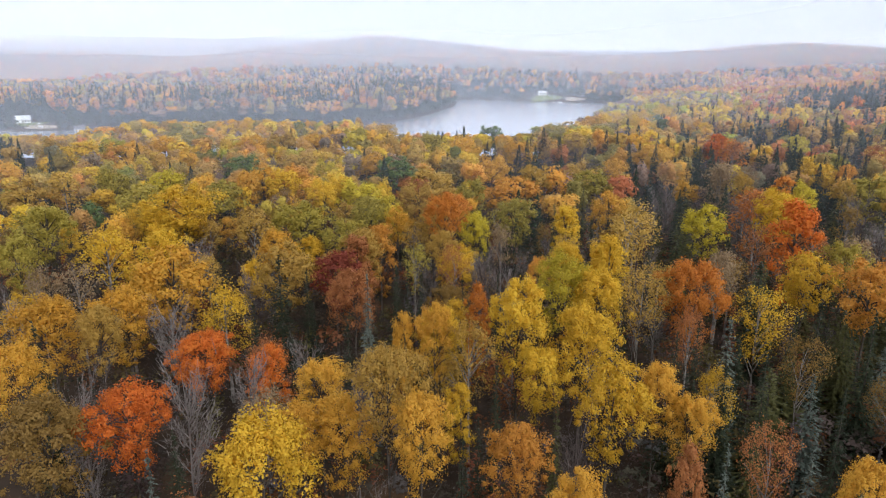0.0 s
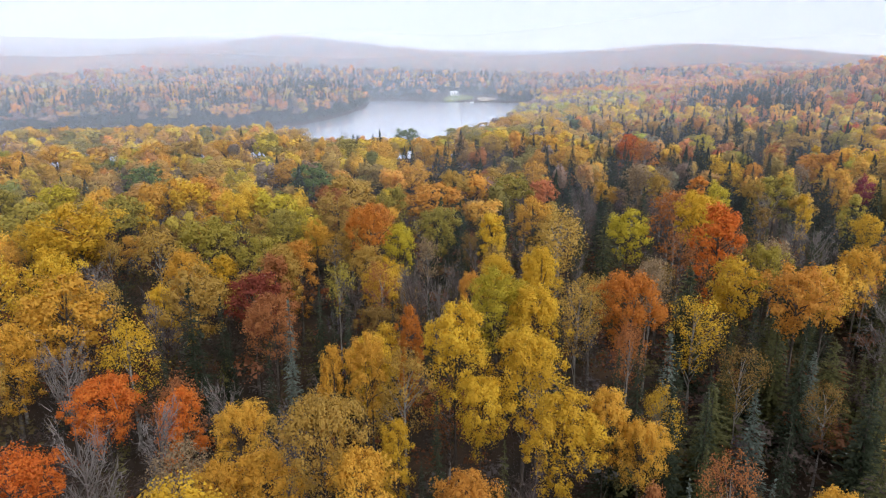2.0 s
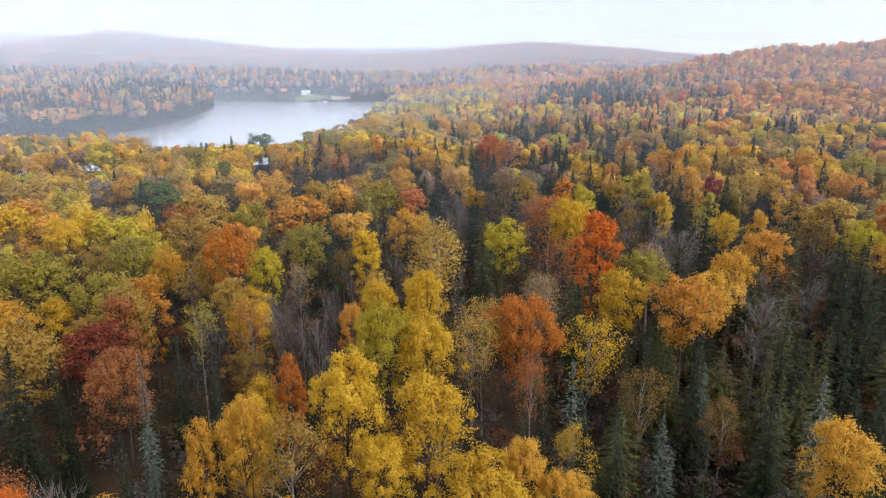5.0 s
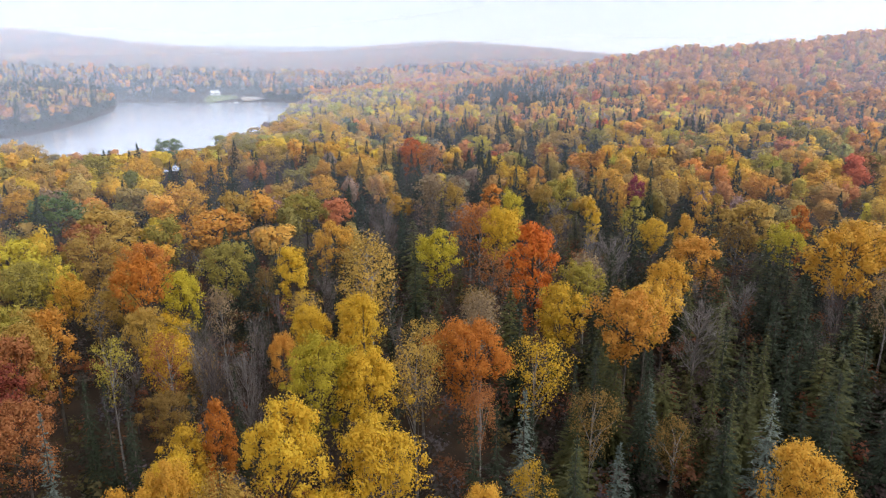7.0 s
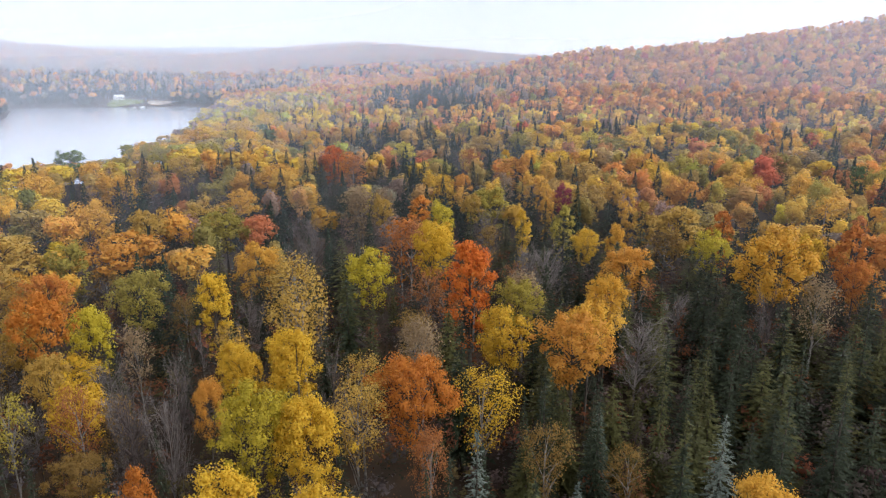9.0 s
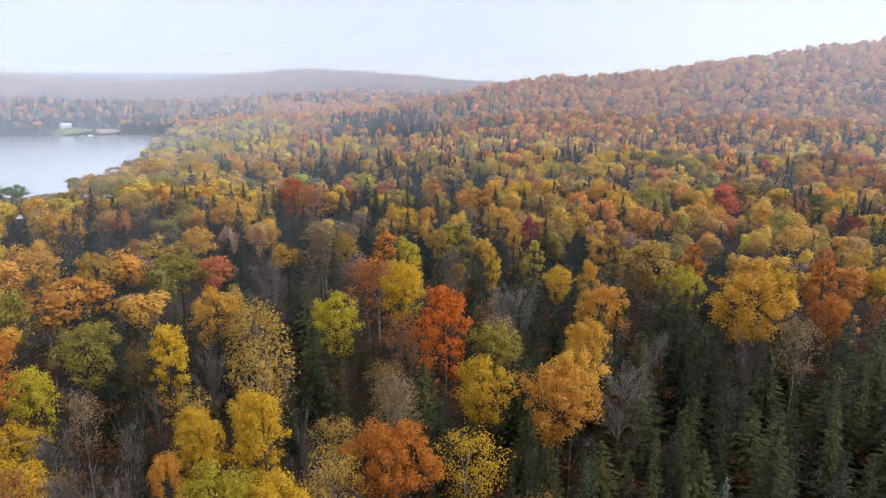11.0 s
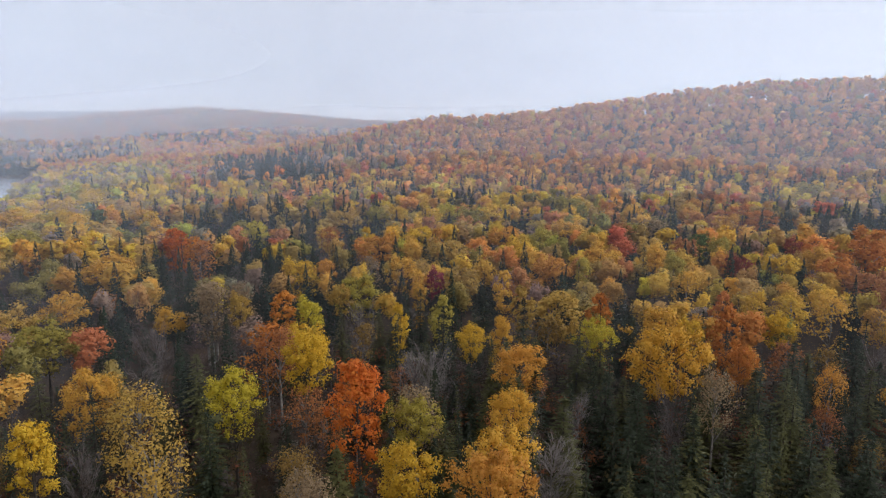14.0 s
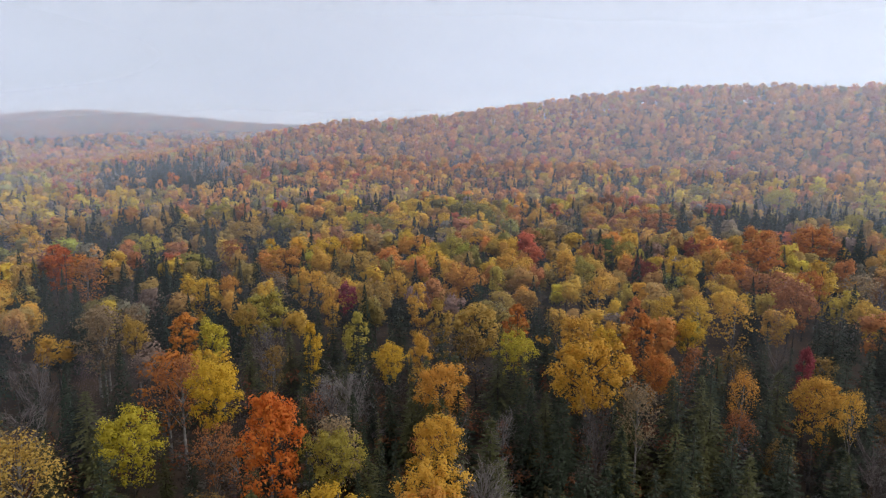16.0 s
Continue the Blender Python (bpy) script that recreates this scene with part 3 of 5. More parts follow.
tree("round", "olive", -73.5, 151.4, 17.3, 1.23)
tree("sparse", "ochre", -80.1, 142.7, 17.3, 1.23)
tree("round", "ochre", -84.1, 135.3, 17.3, 1.16)
tree("round", "olive", -44.1, 134.1, 17.3, 1.21)
tree("round", "yellow", -112.6, 212.6, 17.2, 1.70)
tree("round", "gold", -100.1, 215.8, 17.3, 1.70)
tree("round", "ochre", -122.6, 215.0, 17.2, 1.50)
tree("round", "gold", -94.5, 233.0, 17.2, 1.70)
tree("round", "olive", -86.5, 243.0, 17.2, 1.70)
tree("round", "yellow", -24.5, 137.0, 17.3, 1.02)
tree("round", "ochre", -11.9, 96.9, 17.3, 0.85)
tree("spread", "ochre", -5.0, 136.5, 17.3, 1.31)
tree("round", "olive", 45.0, 268.1, 15.5, 1.1)
tree("round", "olive", 58.8, 261.1, 17.3, 1.70)
tree("round", "yellow", 83.6, 342.4, 17.3, 1.70)
tree("round", "yellow", 96.6, 344.2, 17.3, 1.70)
tree("thin_spruce", "spruce", -74.6, 134.5, 17.3, 1.12)
tree("spruce", "blue", -7.5, 63.2, 16.0, 0.50)
tree("spruce", "spruce", -5.9, 81.5, 16.0, 0.50)
tree("spruce", "spruce", -2.7, 78.9, 16.0, 0.50)
tree("bare", "", 5.5, 84.9, 17.3, 0.91)
tree("thin_spruce", "spruce", 19.7, 70.3, 17.3, 0.70)
tree("spruce", "spruce", 22.4, 60.7, 16.0, 0.77)
tree("spruce", "spruce", 28.5, 55.3, 16.0, 0.75)
tree("spruce", "spruce", 46.4, 72.2, 16.0, 0.83)
tree("spruce", "spruce", 31.4, 48.3, 16.0, 0.58)
tree("spruce", "blue", 19.0, 40.2, 16.0, 0.50)
tree("spruce", "blue", 24.1, 39.3, 16.0, 0.68)
tree("column", "rust", 15.4, 37.7, 17.3, 0.50)
tree("sparse", "rust", 21.9, 40.4, 17.3, 0.50)
tree("round", "gold", 25.6, 35.5, 17.3, 0.50)
tree("round", "gold", 8.0, 35.1, 17.3, 0.50)
tree("spruce", "spruce", 1.4, 41.7, 16.0, 0.50)
tree("spruce", "blue", -14.3, 44.0, 16.0, 0.50)
tree("thin_spruce", "blue", -18.0, 36.8, 17.3, 0.70)
tree("spruce", "spruce", 4.6, 53.5, 16.0, 0.50)
tree("spruce", "spruce", -9.5, 63.6, 15.2, 0.75)
tree("spruce", "spruce", -19.4, 77.2, 18.6, 1.15)
tree("column", "gold", 99.2, 258.6, 17.3, 1.58)
tree("column", "red", 92.3, 229.0, 17.3, 1.21)
tree("sparse", "orange", 89.3, 210.6, 17.3, 1.57)
tree("sparse", "tan", 64.5, 159.0, 17.3, 1.29)
tree("sparse", "tan", 68.8, 153.0, 17.3, 0.84)
tree("column", "orange", 72.5, 142.7, 17.3, 1.26)
tree("round", "lime", 73.1, 136.3, 17.3, 0.75)
tree("round", "yellow", 63.4, 124.3, 17.3, 1.06)
tree("sparse", "orange", 58.8, 128.1, 17.3, 1.23)
tree("sparse", "rust", 49.5, 103.8, 16.3, 0.75)
tree("sparse", "tan", 57.9, 92.0, 17.3, 0.93)
tree("round", "orange", 179.6, 60.0, 17.3, 0.98)
tree("round", "rust", 163.2, 60.9, 17.4, 1.38)
tree("column", "yellow", 188.5, 58.2, 17.3, 1.38)
tree("round", "orange", 240.3, 82.3, 17.3, 1.70)
tree("round", "orange", 183.7, 77.0, 17.4, 1.35)
tree("round", "orange", 252.4, 68.5, 17.4, 1.70)
tree("round", "lime", 353.7, 96.3, 17.3, 1.70)
tree("round", "lime", 352.8, 59.4, 18.9, 1.70)
tree("round", "olive", 292.3, 61.1, 17.3, 1.40)
tree("round", "gold", 198.2, 86.2, 17.3, 0.98)
tree("round", "rust", 173.9, 67.3, 17.4, 1.68)
tree("round", "olive", 343.4, 129.4, 18.0, 1.70)
tree("round", "gold", 104.7, 48.1, 17.0, 0.88)
tree("sparse", "gold", 101.1, 43.8, 17.3, 0.51)
tree("column", "crimson", 115.9, 51.1, 17.3, 0.57)
tree("spruce", "spruce", 150.0, 50.0, 16.0, 1.25)
tree("spruce", "spruce", 149.6, 53.3, 16.0, 1.11)
tree("spruce", "spruce", 169.9, 68.3, 16.0, 0.95)
tree("spruce", "spruce", 139.4, 43.1, 16.0, 1.55)
tree("spruce", "spruce", 124.5, 43.6, 16.0, 1.39)
tree("spruce", "spruce", 104.8, 42.8, 16.0, 1.38)
tree("spruce", "spruce", 110.8, 64.3, 16.0, 1.49)
tree("spruce", "spruce", 121.2, 58.3, 16.0, 1.37)
tree("spruce", "spruce", 112.4, 53.4, 16.0, 1.27)
tree("spruce", "spruce", 83.7, 54.0, 16.0, 1.30)
tree("spruce", "spruce", 84.8, 48.3, 16.0, 1.31)
tree("spruce", "spruce", 87.0, 43.5, 16.0, 1.33)
tree("spruce", "spruce", 82.2, 58.0, 16.0, 1.13)
tree("spruce", "spruce", 75.1, 64.1, 16.0, 1.23)
tree("spruce", "spruce", 76.8, 72.0, 16.0, 1.29)
tree("spruce", "spruce", 68.9, 65.5, 16.0, 1.16)
tree("spruce", "spruce", 79.0, 77.8, 16.0, 1.18)
tree("spruce", "spruce", 73.8, 97.2, 16.0, 1.08)
tree("spruce", "spruce", 58.9, 83.9, 16.0, 0.88)
tree("spruce", "spruce", 45.2, 127.3, 16.0, 1.35)
tree("spruce", "cedar", 39.6, 111.1, 16.0, 1.31)
tree("bare", "", 47.6, 143.4, 17.3, 0.92)
tree("bare", "", 80.6, 129.9, 17.3, 0.96)
tree("bare", "", 39.5, 129.7, 17.3, 1.07)
tree("bare", "", 81.4, 69.6, 17.3, 0.69)
tree("bare", "", 174.7, 45.3, 17.3, 1.35)
tree("sparse", "tan", 179.9, 49.8, 17.3, 1.33)
tree("round", "green", 20.2, 292.0, 14.8, 1.4)
tree("spruce", "spruce", 73.0, 361.0, 17.5, 1.00)
tree("round", "olive", 172.3, 232.8, 17.0, 1.27)
tree("round", "yellow", 176.2, 225.3, 17.0, 1.02)
tree("round", "ochre", 158.5, 234.7, 17.0, 1.76)
tree("column", "yellow", 138.2, 197.4, 17.0, 0.93)
tree("sparse", "rust", 129.0, 203.9, 17.0, 1.27)
tree("round", "amber", 128.2, 180.6, 17.0, 1.58)
tree("round", "yellow", 146.8, 183.0, 17.0, 1.50)
tree("column", "amber", 146.6, 175.3, 17.0, 1.01)
tree("round", "ochre", 135.0, 160.8, 17.0, 1.85)
tree("round", "gold", 112.4, 153.7, 17.0, 1.07)
tree("column", "gold", 101.9, 136.7, 17.0, 0.64)
tree("round", "crimson", 105.7, 135.5, 17.0, 0.62)
tree("round", "ochre", 110.1, 132.0, 17.0, 1.14)
tree("round", "olive", 91.2, 144.4, 17.0, 1.28)
tree("round", "ochre", 84.2, 141.7, 17.0, 0.65)
tree("sparse", "tan", 105.5, 156.7, 17.0, 0.85)
tree("column", "yellow", 82.5, 121.9, 17.0, 0.66)
tree("column", "olive", 90.2, 119.0, 17.0, 0.91)
tree("spread", "yellow", 80.6, 103.1, 17.0, 0.65)
tree("round", "yellow", 151.5, 147.6, 17.0, 1.36)
tree("column", "gold", 112.2, 122.1, 17.0, 0.90)
tree("column", "ochre", 104.8, 111.1, 17.0, 0.99)
tree("column", "gold", 86.3, 101.4, 17.0, 0.63)
tree("spread", "ochre", 104.4, 102.5, 17.0, 1.23)
tree("round", "amber", 77.4, 91.1, 17.0, 1.07)
tree("round", "yellow", 180.5, 212.0, 17.0, 1.34)
tree("round", "lime", 193.7, 214.8, 17.0, 1.40)
tree("round", "olive", 192.1, 201.4, 17.0, 1.81)
tree("round", "yellow", 241.7, 222.3, 17.0, 1.90)
tree("round", "yellow", 199.6, 197.6, 17.0, 1.90)
tree("round", "yellow", 211.8, 187.0, 17.0, 1.02)
tree("round", "lime", 264.5, 286.0, 17.0, 1.90)
tree("round", "amber", 166.5, 165.5, 17.0, 1.52)
tree("round", "olive", 172.0, 156.1, 17.0, 1.36)
tree("round", "amber", 136.3, 127.0, 17.0, 1.38)
tree("round", "olive", 243.6, 192.4, 17.0, 1.90)
tree("round", "gold", 194.6, 160.8, 17.0, 1.65)
tree("round", "gold", 158.9, 126.3, 17.0, 1.65)
tree("sparse", "rust", 195.6, 141.1, 17.0, 1.52)
tree("sparse", "tan", 212.6, 139.8, 17.0, 1.56)
tree("column", "orange", 111.3, 98.6, 17.0, 0.98)
tree("round", "lime", 96.5, 89.9, 17.0, 0.79)
tree("spread", "gold", 109.2, 85.5, 17.0, 1.26)
tree("round", "yellow", 109.4, 80.3, 17.0, 0.64)
tree("column", "gold", 161.9, 112.2, 17.0, 0.95)
tree("round", "olive", 159.7, 106.5, 17.0, 0.85)
tree("round", "rust", 183.6, 115.3, 17.0, 1.01)
tree("sparse", "gold", 142.8, 95.8, 17.0, 0.96)
tree("column", "orange", 130.8, 83.5, 17.0, 0.83)
tree("round", "yellow", 135.0, 78.8, 17.0, 0.63)
tree("round", "yellow", 180.0, 88.7, 17.0, 1.30)
tree("sparse", "yellow", 136.9, 72.8, 17.0, 0.78)
tree("round", "yellow", 123.6, 70.7, 17.0, 0.66)
tree("round", "maroon", 169.2, 94.7, 17.0, 1.08)
tree("round", "amber", 277.4, 152.5, 17.0, 1.44)
tree("round", "orange", 266.7, 130.2, 17.0, 1.81)
tree("column", "orange", 258.2, 119.6, 17.0, 1.90)
tree("round", "green", 196.1, 116.3, 17.0, 0.88)
tree("round", "olive", 195.3, 110.1, 17.0, 0.87)
tree("round", "rust", 305.1, 160.4, 17.0, 1.20)
tree("round", "gold", 242.5, 161.6, 17.0, 1.31)
tree("round", "orange", 246.8, 176.9, 17.0, 1.04)
tree("spread", "orange", 100.8, 68.6, 17.0, 0.60)
tree("round", "maroon", 212.5, 95.7, 17.0, 0.76)
tree("round", "amber", 97.5, 164.5, 17.0, 0.69)
tree("round", "gold", 243.4, 127.4, 17.0, 1.37)
tree("spruce", "spruce", 160.0, 168.4, 17.0, 1.90)
tree("spruce", "spruce", 130.7, 144.6, 17.0, 1.46)
tree("spruce", "spruce", 226.1, 188.9, 17.0, 1.56)
tree("thin_spruce", "spruce", 176.4, 211.7, 17.0, 0.79)
tree("thin_spruce", "spruce", 184.5, 201.7, 17.0, 0.79)
tree("thin_spruce", "spruce", 108.2, 153.1, 17.0, 0.60)
tree("thin_spruce", "spruce", 99.7, 160.6, 17.0, 0.61)
tree("thin_spruce", "spruce", 155.1, 214.0, 17.0, 0.75)
tree("thin_spruce", "spruce", 233.4, 257.5, 17.0, 0.85)
tree("thin_spruce", "spruce", 252.3, 264.3, 17.0, 0.89)
tree("thin_spruce", "spruce", 231.3, 274.3, 17.0, 0.87)
tree("thin_spruce", "spruce", 134.2, 117.6, 17.0, 0.59)
tree("spruce", "cedar", 164.2, 117.2, 17.0, 1.43)
tree("spruce", "spruce", 128.1, 102.6, 17.0, 0.99)
tree("thin_spruce", "spruce", 233.0, 112.1, 17.0, 0.90)
tree("thin_spruce", "spruce", 217.9, 104.6, 17.0, 0.96)
tree("thin_spruce", "spruce", 325.5, 159.0, 17.0, 0.91)
tree("spruce", "spruce", 201.6, 116.2, 17.0, 0.73)
tree("spruce", "spruce", 212.4, 133.3, 17.0, 0.71)
tree("spruce", "spruce", 293.8, 223.0, 17.0, 1.51)
tree("spruce", "spruce", 208.8, 156.3, 17.0, 0.73)
tree("spruce", "spruce", 114.9, 184.3, 17.0, 0.97)
tree("spruce", "spruce", 144.1, 211.3, 17.0, 0.77)
tree("spruce", "spruce", 144.0, 231.0, 17.0, 0.91)
tree("spruce", "spruce", 93.5, 131.4, 17.0, 0.61)
tree("spruce", "spruce", 94.2, 114.1, 17.0, 0.64)
tree("spruce", "spruce", 112.4, 111.6, 17.0, 0.61)
tree("spruce", "spruce", 142.3, 90.9, 17.0, 0.89)
tree("spruce", "spruce", 113.0, 90.5, 17.0, 0.65)
tree("spruce", "spruce", 128.1, 79.4, 17.0, 0.60)
tree("spruce", "spruce", 247.5, 110.0, 17.0, 0.69)
tree("round", "green", -52.8, 179.5, 17.0, 1.41)
tree("round", "gold", -41.5, 156.1, 17.0, 1.04)
tree("round", "amber", -36.2, 160.0, 17.0, 1.54)
tree("round", "yellow", -22.4, 145.6, 17.0, 0.97)
tree("round", "lime", -17.3, 140.4, 17.0, 1.32)
tree("round", "green", -11.8, 173.6, 17.0, 1.46)
tree("round", "ochre", -2.5, 157.9, 17.0, 1.69)
tree("round", "rust", -6.4, 145.5, 17.0, 1.09)
tree("round", "orange", 1.9, 130.1, 17.0, 0.91)
tree("round", "amber", 15.0, 148.7, 17.0, 1.85)
tree("round", "olive", 6.0, 146.2, 17.0, 1.03)
tree("round", "olive", 12.9, 123.1, 17.0, 1.10)
tree("column", "yellow", 21.4, 115.6, 17.0, 0.97)
tree("round", "gold", 31.7, 127.4, 17.0, 1.07)
tree("sparse", "ochre", 33.0, 115.3, 17.0, 1.36)
tree("round", "yellow", 16.7, 89.2, 17.0, 0.57)
tree("spread", "yellow", 22.6, 89.5, 17.0, 0.69)
tree("round", "amber", 12.0, 82.3, 17.0, 0.44)
tree("column", "amber", -9.8, 102.7, 17.0, 0.91)
tree("round", "olive", -15.5, 106.5, 17.0, 1.00)
tree("round", "olive", -24.6, 116.6, 17.0, 1.36)
tree("round", "olive", -14.0, 124.0, 17.0, 0.87)
tree("round", "lime", -10.7, 125.9, 17.0, 0.88)
tree("round", "ochre", -1.7, 114.0, 17.0, 0.82)
tree("round", "lime", 5.2, 110.1, 17.0, 0.79)
tree("sparse", "olive", -3.7, 88.5, 17.0, 0.61)
tree("sparse", "ochre", -31.2, 109.9, 17.0, 1.09)
tree("round", "olive", -32.1, 249.6, 17.0, 1.37)
tree("round", "olive", -5.4, 234.0, 17.0, 1.57)
tree("round", "gold", 6.6, 217.3, 17.0, 1.41)
tree("round", "gold", 22.6, 207.3, 17.0, 1.40)
tree("round", "olive", 44.8, 278.1, 17.0, 1.17)
tree("round", "yellow", 75.8, 320.4, 17.0, 1.90)
tree("round", "yellow", 112.5, 355.3, 17.0, 1.90)
tree("column", "gold", 106.5, 287.8, 17.0, 1.72)
tree("round", "gold", 63.4, 206.3, 17.0, 1.88)
tree("spruce", "spruce", -33.2, 226.0, 17.0, 1.45)
tree("spruce", "spruce", 29.3, 180.2, 17.0, 1.15)
tree("spruce", "spruce", 62.8, 174.9, 17.0, 1.00)
tree("sparse", "tan", 63.3, 154.6, 17.0, 0.85)
tree("round", "ochre", 66.2, 148.8, 17.0, 0.63)
tree("round", "gold", -42.2, 230.0, 17.0, 1.77)
tree("round", "ochre", -55.5, 235.6, 17.0, 1.73)
tree("round", "gold", -66.5, 237.7, 17.0, 1.61)
tree("round", "ochre", -18.4, 224.4, 17.0, 1.46)
tree("round", "ochre", -40.7, 191.5, 17.0, 1.69)
tree("round", "lime", -29.0, 168.9, 17.0, 0.92)
tree("round", "gold", -18.0, 181.1, 17.0, 1.09)
tree("round", "gold", 12.9, 173.3, 17.0, 1.49)
tree("round", "ochre", 22.3, 165.3, 17.0, 1.08)
tree("round", "ochre", 34.0, 169.8, 17.0, 1.12)
tree("round", "gold", 43.8, 175.1, 17.0, 1.09)
tree("round", "gold", -7.9, 116.3, 17.0, 0.62)
tree("round", "ochre", -0.2, 97.0, 17.0, 0.61)
tree("sparse", "tan", 8.8, 99.6, 17.0, 0.54)
tree("bare", "", 11.6, 93.8, 16.0, 0.59)
tree("bare", "", 16.6, 104.1, 16.0, 0.53)
tree("round", "gold", -24.5, 97.5, 17.0, 0.85)
tree("spruce", "cedar", 45.8, 125.5, 16.0, 1.9)
tree("spruce", "spruce", 47.2, 146.7, 15.0, 1.4)
tree("spruce", "cedar", 94.4, 59.2, 15.0, 1.6)
tree("spruce", "spruce", 112.5, 64.9, 16.0, 1.4)
tree("spruce", "cedar", 108.2, 53.5, 16.0, 1.5)
tree("spruce", "spruce", 116.6, 45.9, 16.0, 1.5)
tree("spruce", "spruce", 103.8, 42.2, 16.0, 1.5)
tree("spruce", "cedar", 80.6, 51.5, 15.0, 1.4)
tree("spruce", "cedar", 75.6, 64.3, 16.0, 1.4)
tree("spruce", "spruce", 76.2, 57.5, 15.0, 1.3)
tree("spruce", "spruce", 88.9, 49.5, 15.0, 1.3)
tree("spruce", "spruce", 84.8, 42.3, 16.0, 1.4)


# ======== the rest of the near wood ========


def free(x, y, gap):
    return all((x - a) ** 2 + (y - b) ** 2 > (gap + 0.45 * w) ** 2 for a, b, w in taken)


random.seed(11)
LEFT_FILL = [("round", "gold"), ("spread", "yellow"), ("column", "yellow"), ("sparse", "tan"), ("bare", ""), ("spruce", "spruce"), ("round", "yellow"), ("sparse", "ochre"), ("round", "ochre"), ("spread", "bronze")]
NEAR_FILL = [("bare", ""), ("bare", ""), ("bare", ""), ("spruce", "spruce"), ("thin_spruce", "spruce"), ("sparse", "rust"), ("spread", "bronze"), ("sparse", "tan")]
RIGHT_FILL = [("spruce", "spruce"), ("spruce", "spruce"), ("thin_spruce", "spruce"), ("spruce", "cedar"), ("bare", ""), ("sparse", "rust"), ("spruce", "cedar"), ("sparse", "bronze"), ("spruce", "spruce")]
for _ in range(9000):
    az, r = radians(random.uniform(-40, 96)), math.sqrt(random.uniform(20 ** 2, 135 ** 2))
    x, y = r * math.sin(az), 14 + r * math.cos(az)
    if len(taken) > 640 or not free(x, y, 1.7):
        continue
    shape, hue = random.choice(NEAR_FILL if x < -6 and y < 82 else RIGHT_FILL if x > 4 else LEFT_FILL)
    tree(shape, hue, x, y, random.uniform(11, 16.5) if "spruce" in shape else random.uniform(10.5, 15.5), random.uniform(0.55, 0.95))

# dark conifers stand close between the broad crowns away from the lake
for _ in range(4000):
    az, r = radians(random.uniform(30, 96)), math.sqrt(random.uniform(34 ** 2, 150 ** 2))
    x, y = r * math.sin(az), 14 + r * math.cos(az)
    if len(taken) > 778 or not free(x, y, 1.0):
        continue
    if random.random() < 0.35:
        tree("spruce", "cedar", x, y, random.uniform(12, 16), random.uniform(1.2, 1.75))
    else:
        tree(random.choice(("spruce", "spruce", "thin_spruce")), "spruce", x, y, random.uniform(13, 18), random.uniform(0.8, 1.4))

# ======== woods further off, too many to count ========
HUES = {
    "yellow": (0.74, 0.51, 0.062), "gold": (0.68, 0.42, 0.075), "ochre": (0.50, 0.335, 0.10), "lime": (0.51, 0.425, 0.07), "olive": (0.32, 0.265, 0.07),
    "green": (0.135, 0.189, 0.071), "orange": (0.699, 0.321, 0.079), "red": (0.560, 0.156, 0.076), "rust": (0.479, 0.207, 0.079), "tan": (0.317, 0.231, 0.162),
    "spruce": (0.036, 0.050, 0.032), "twig": (0.14, 0.11, 0.105),
}


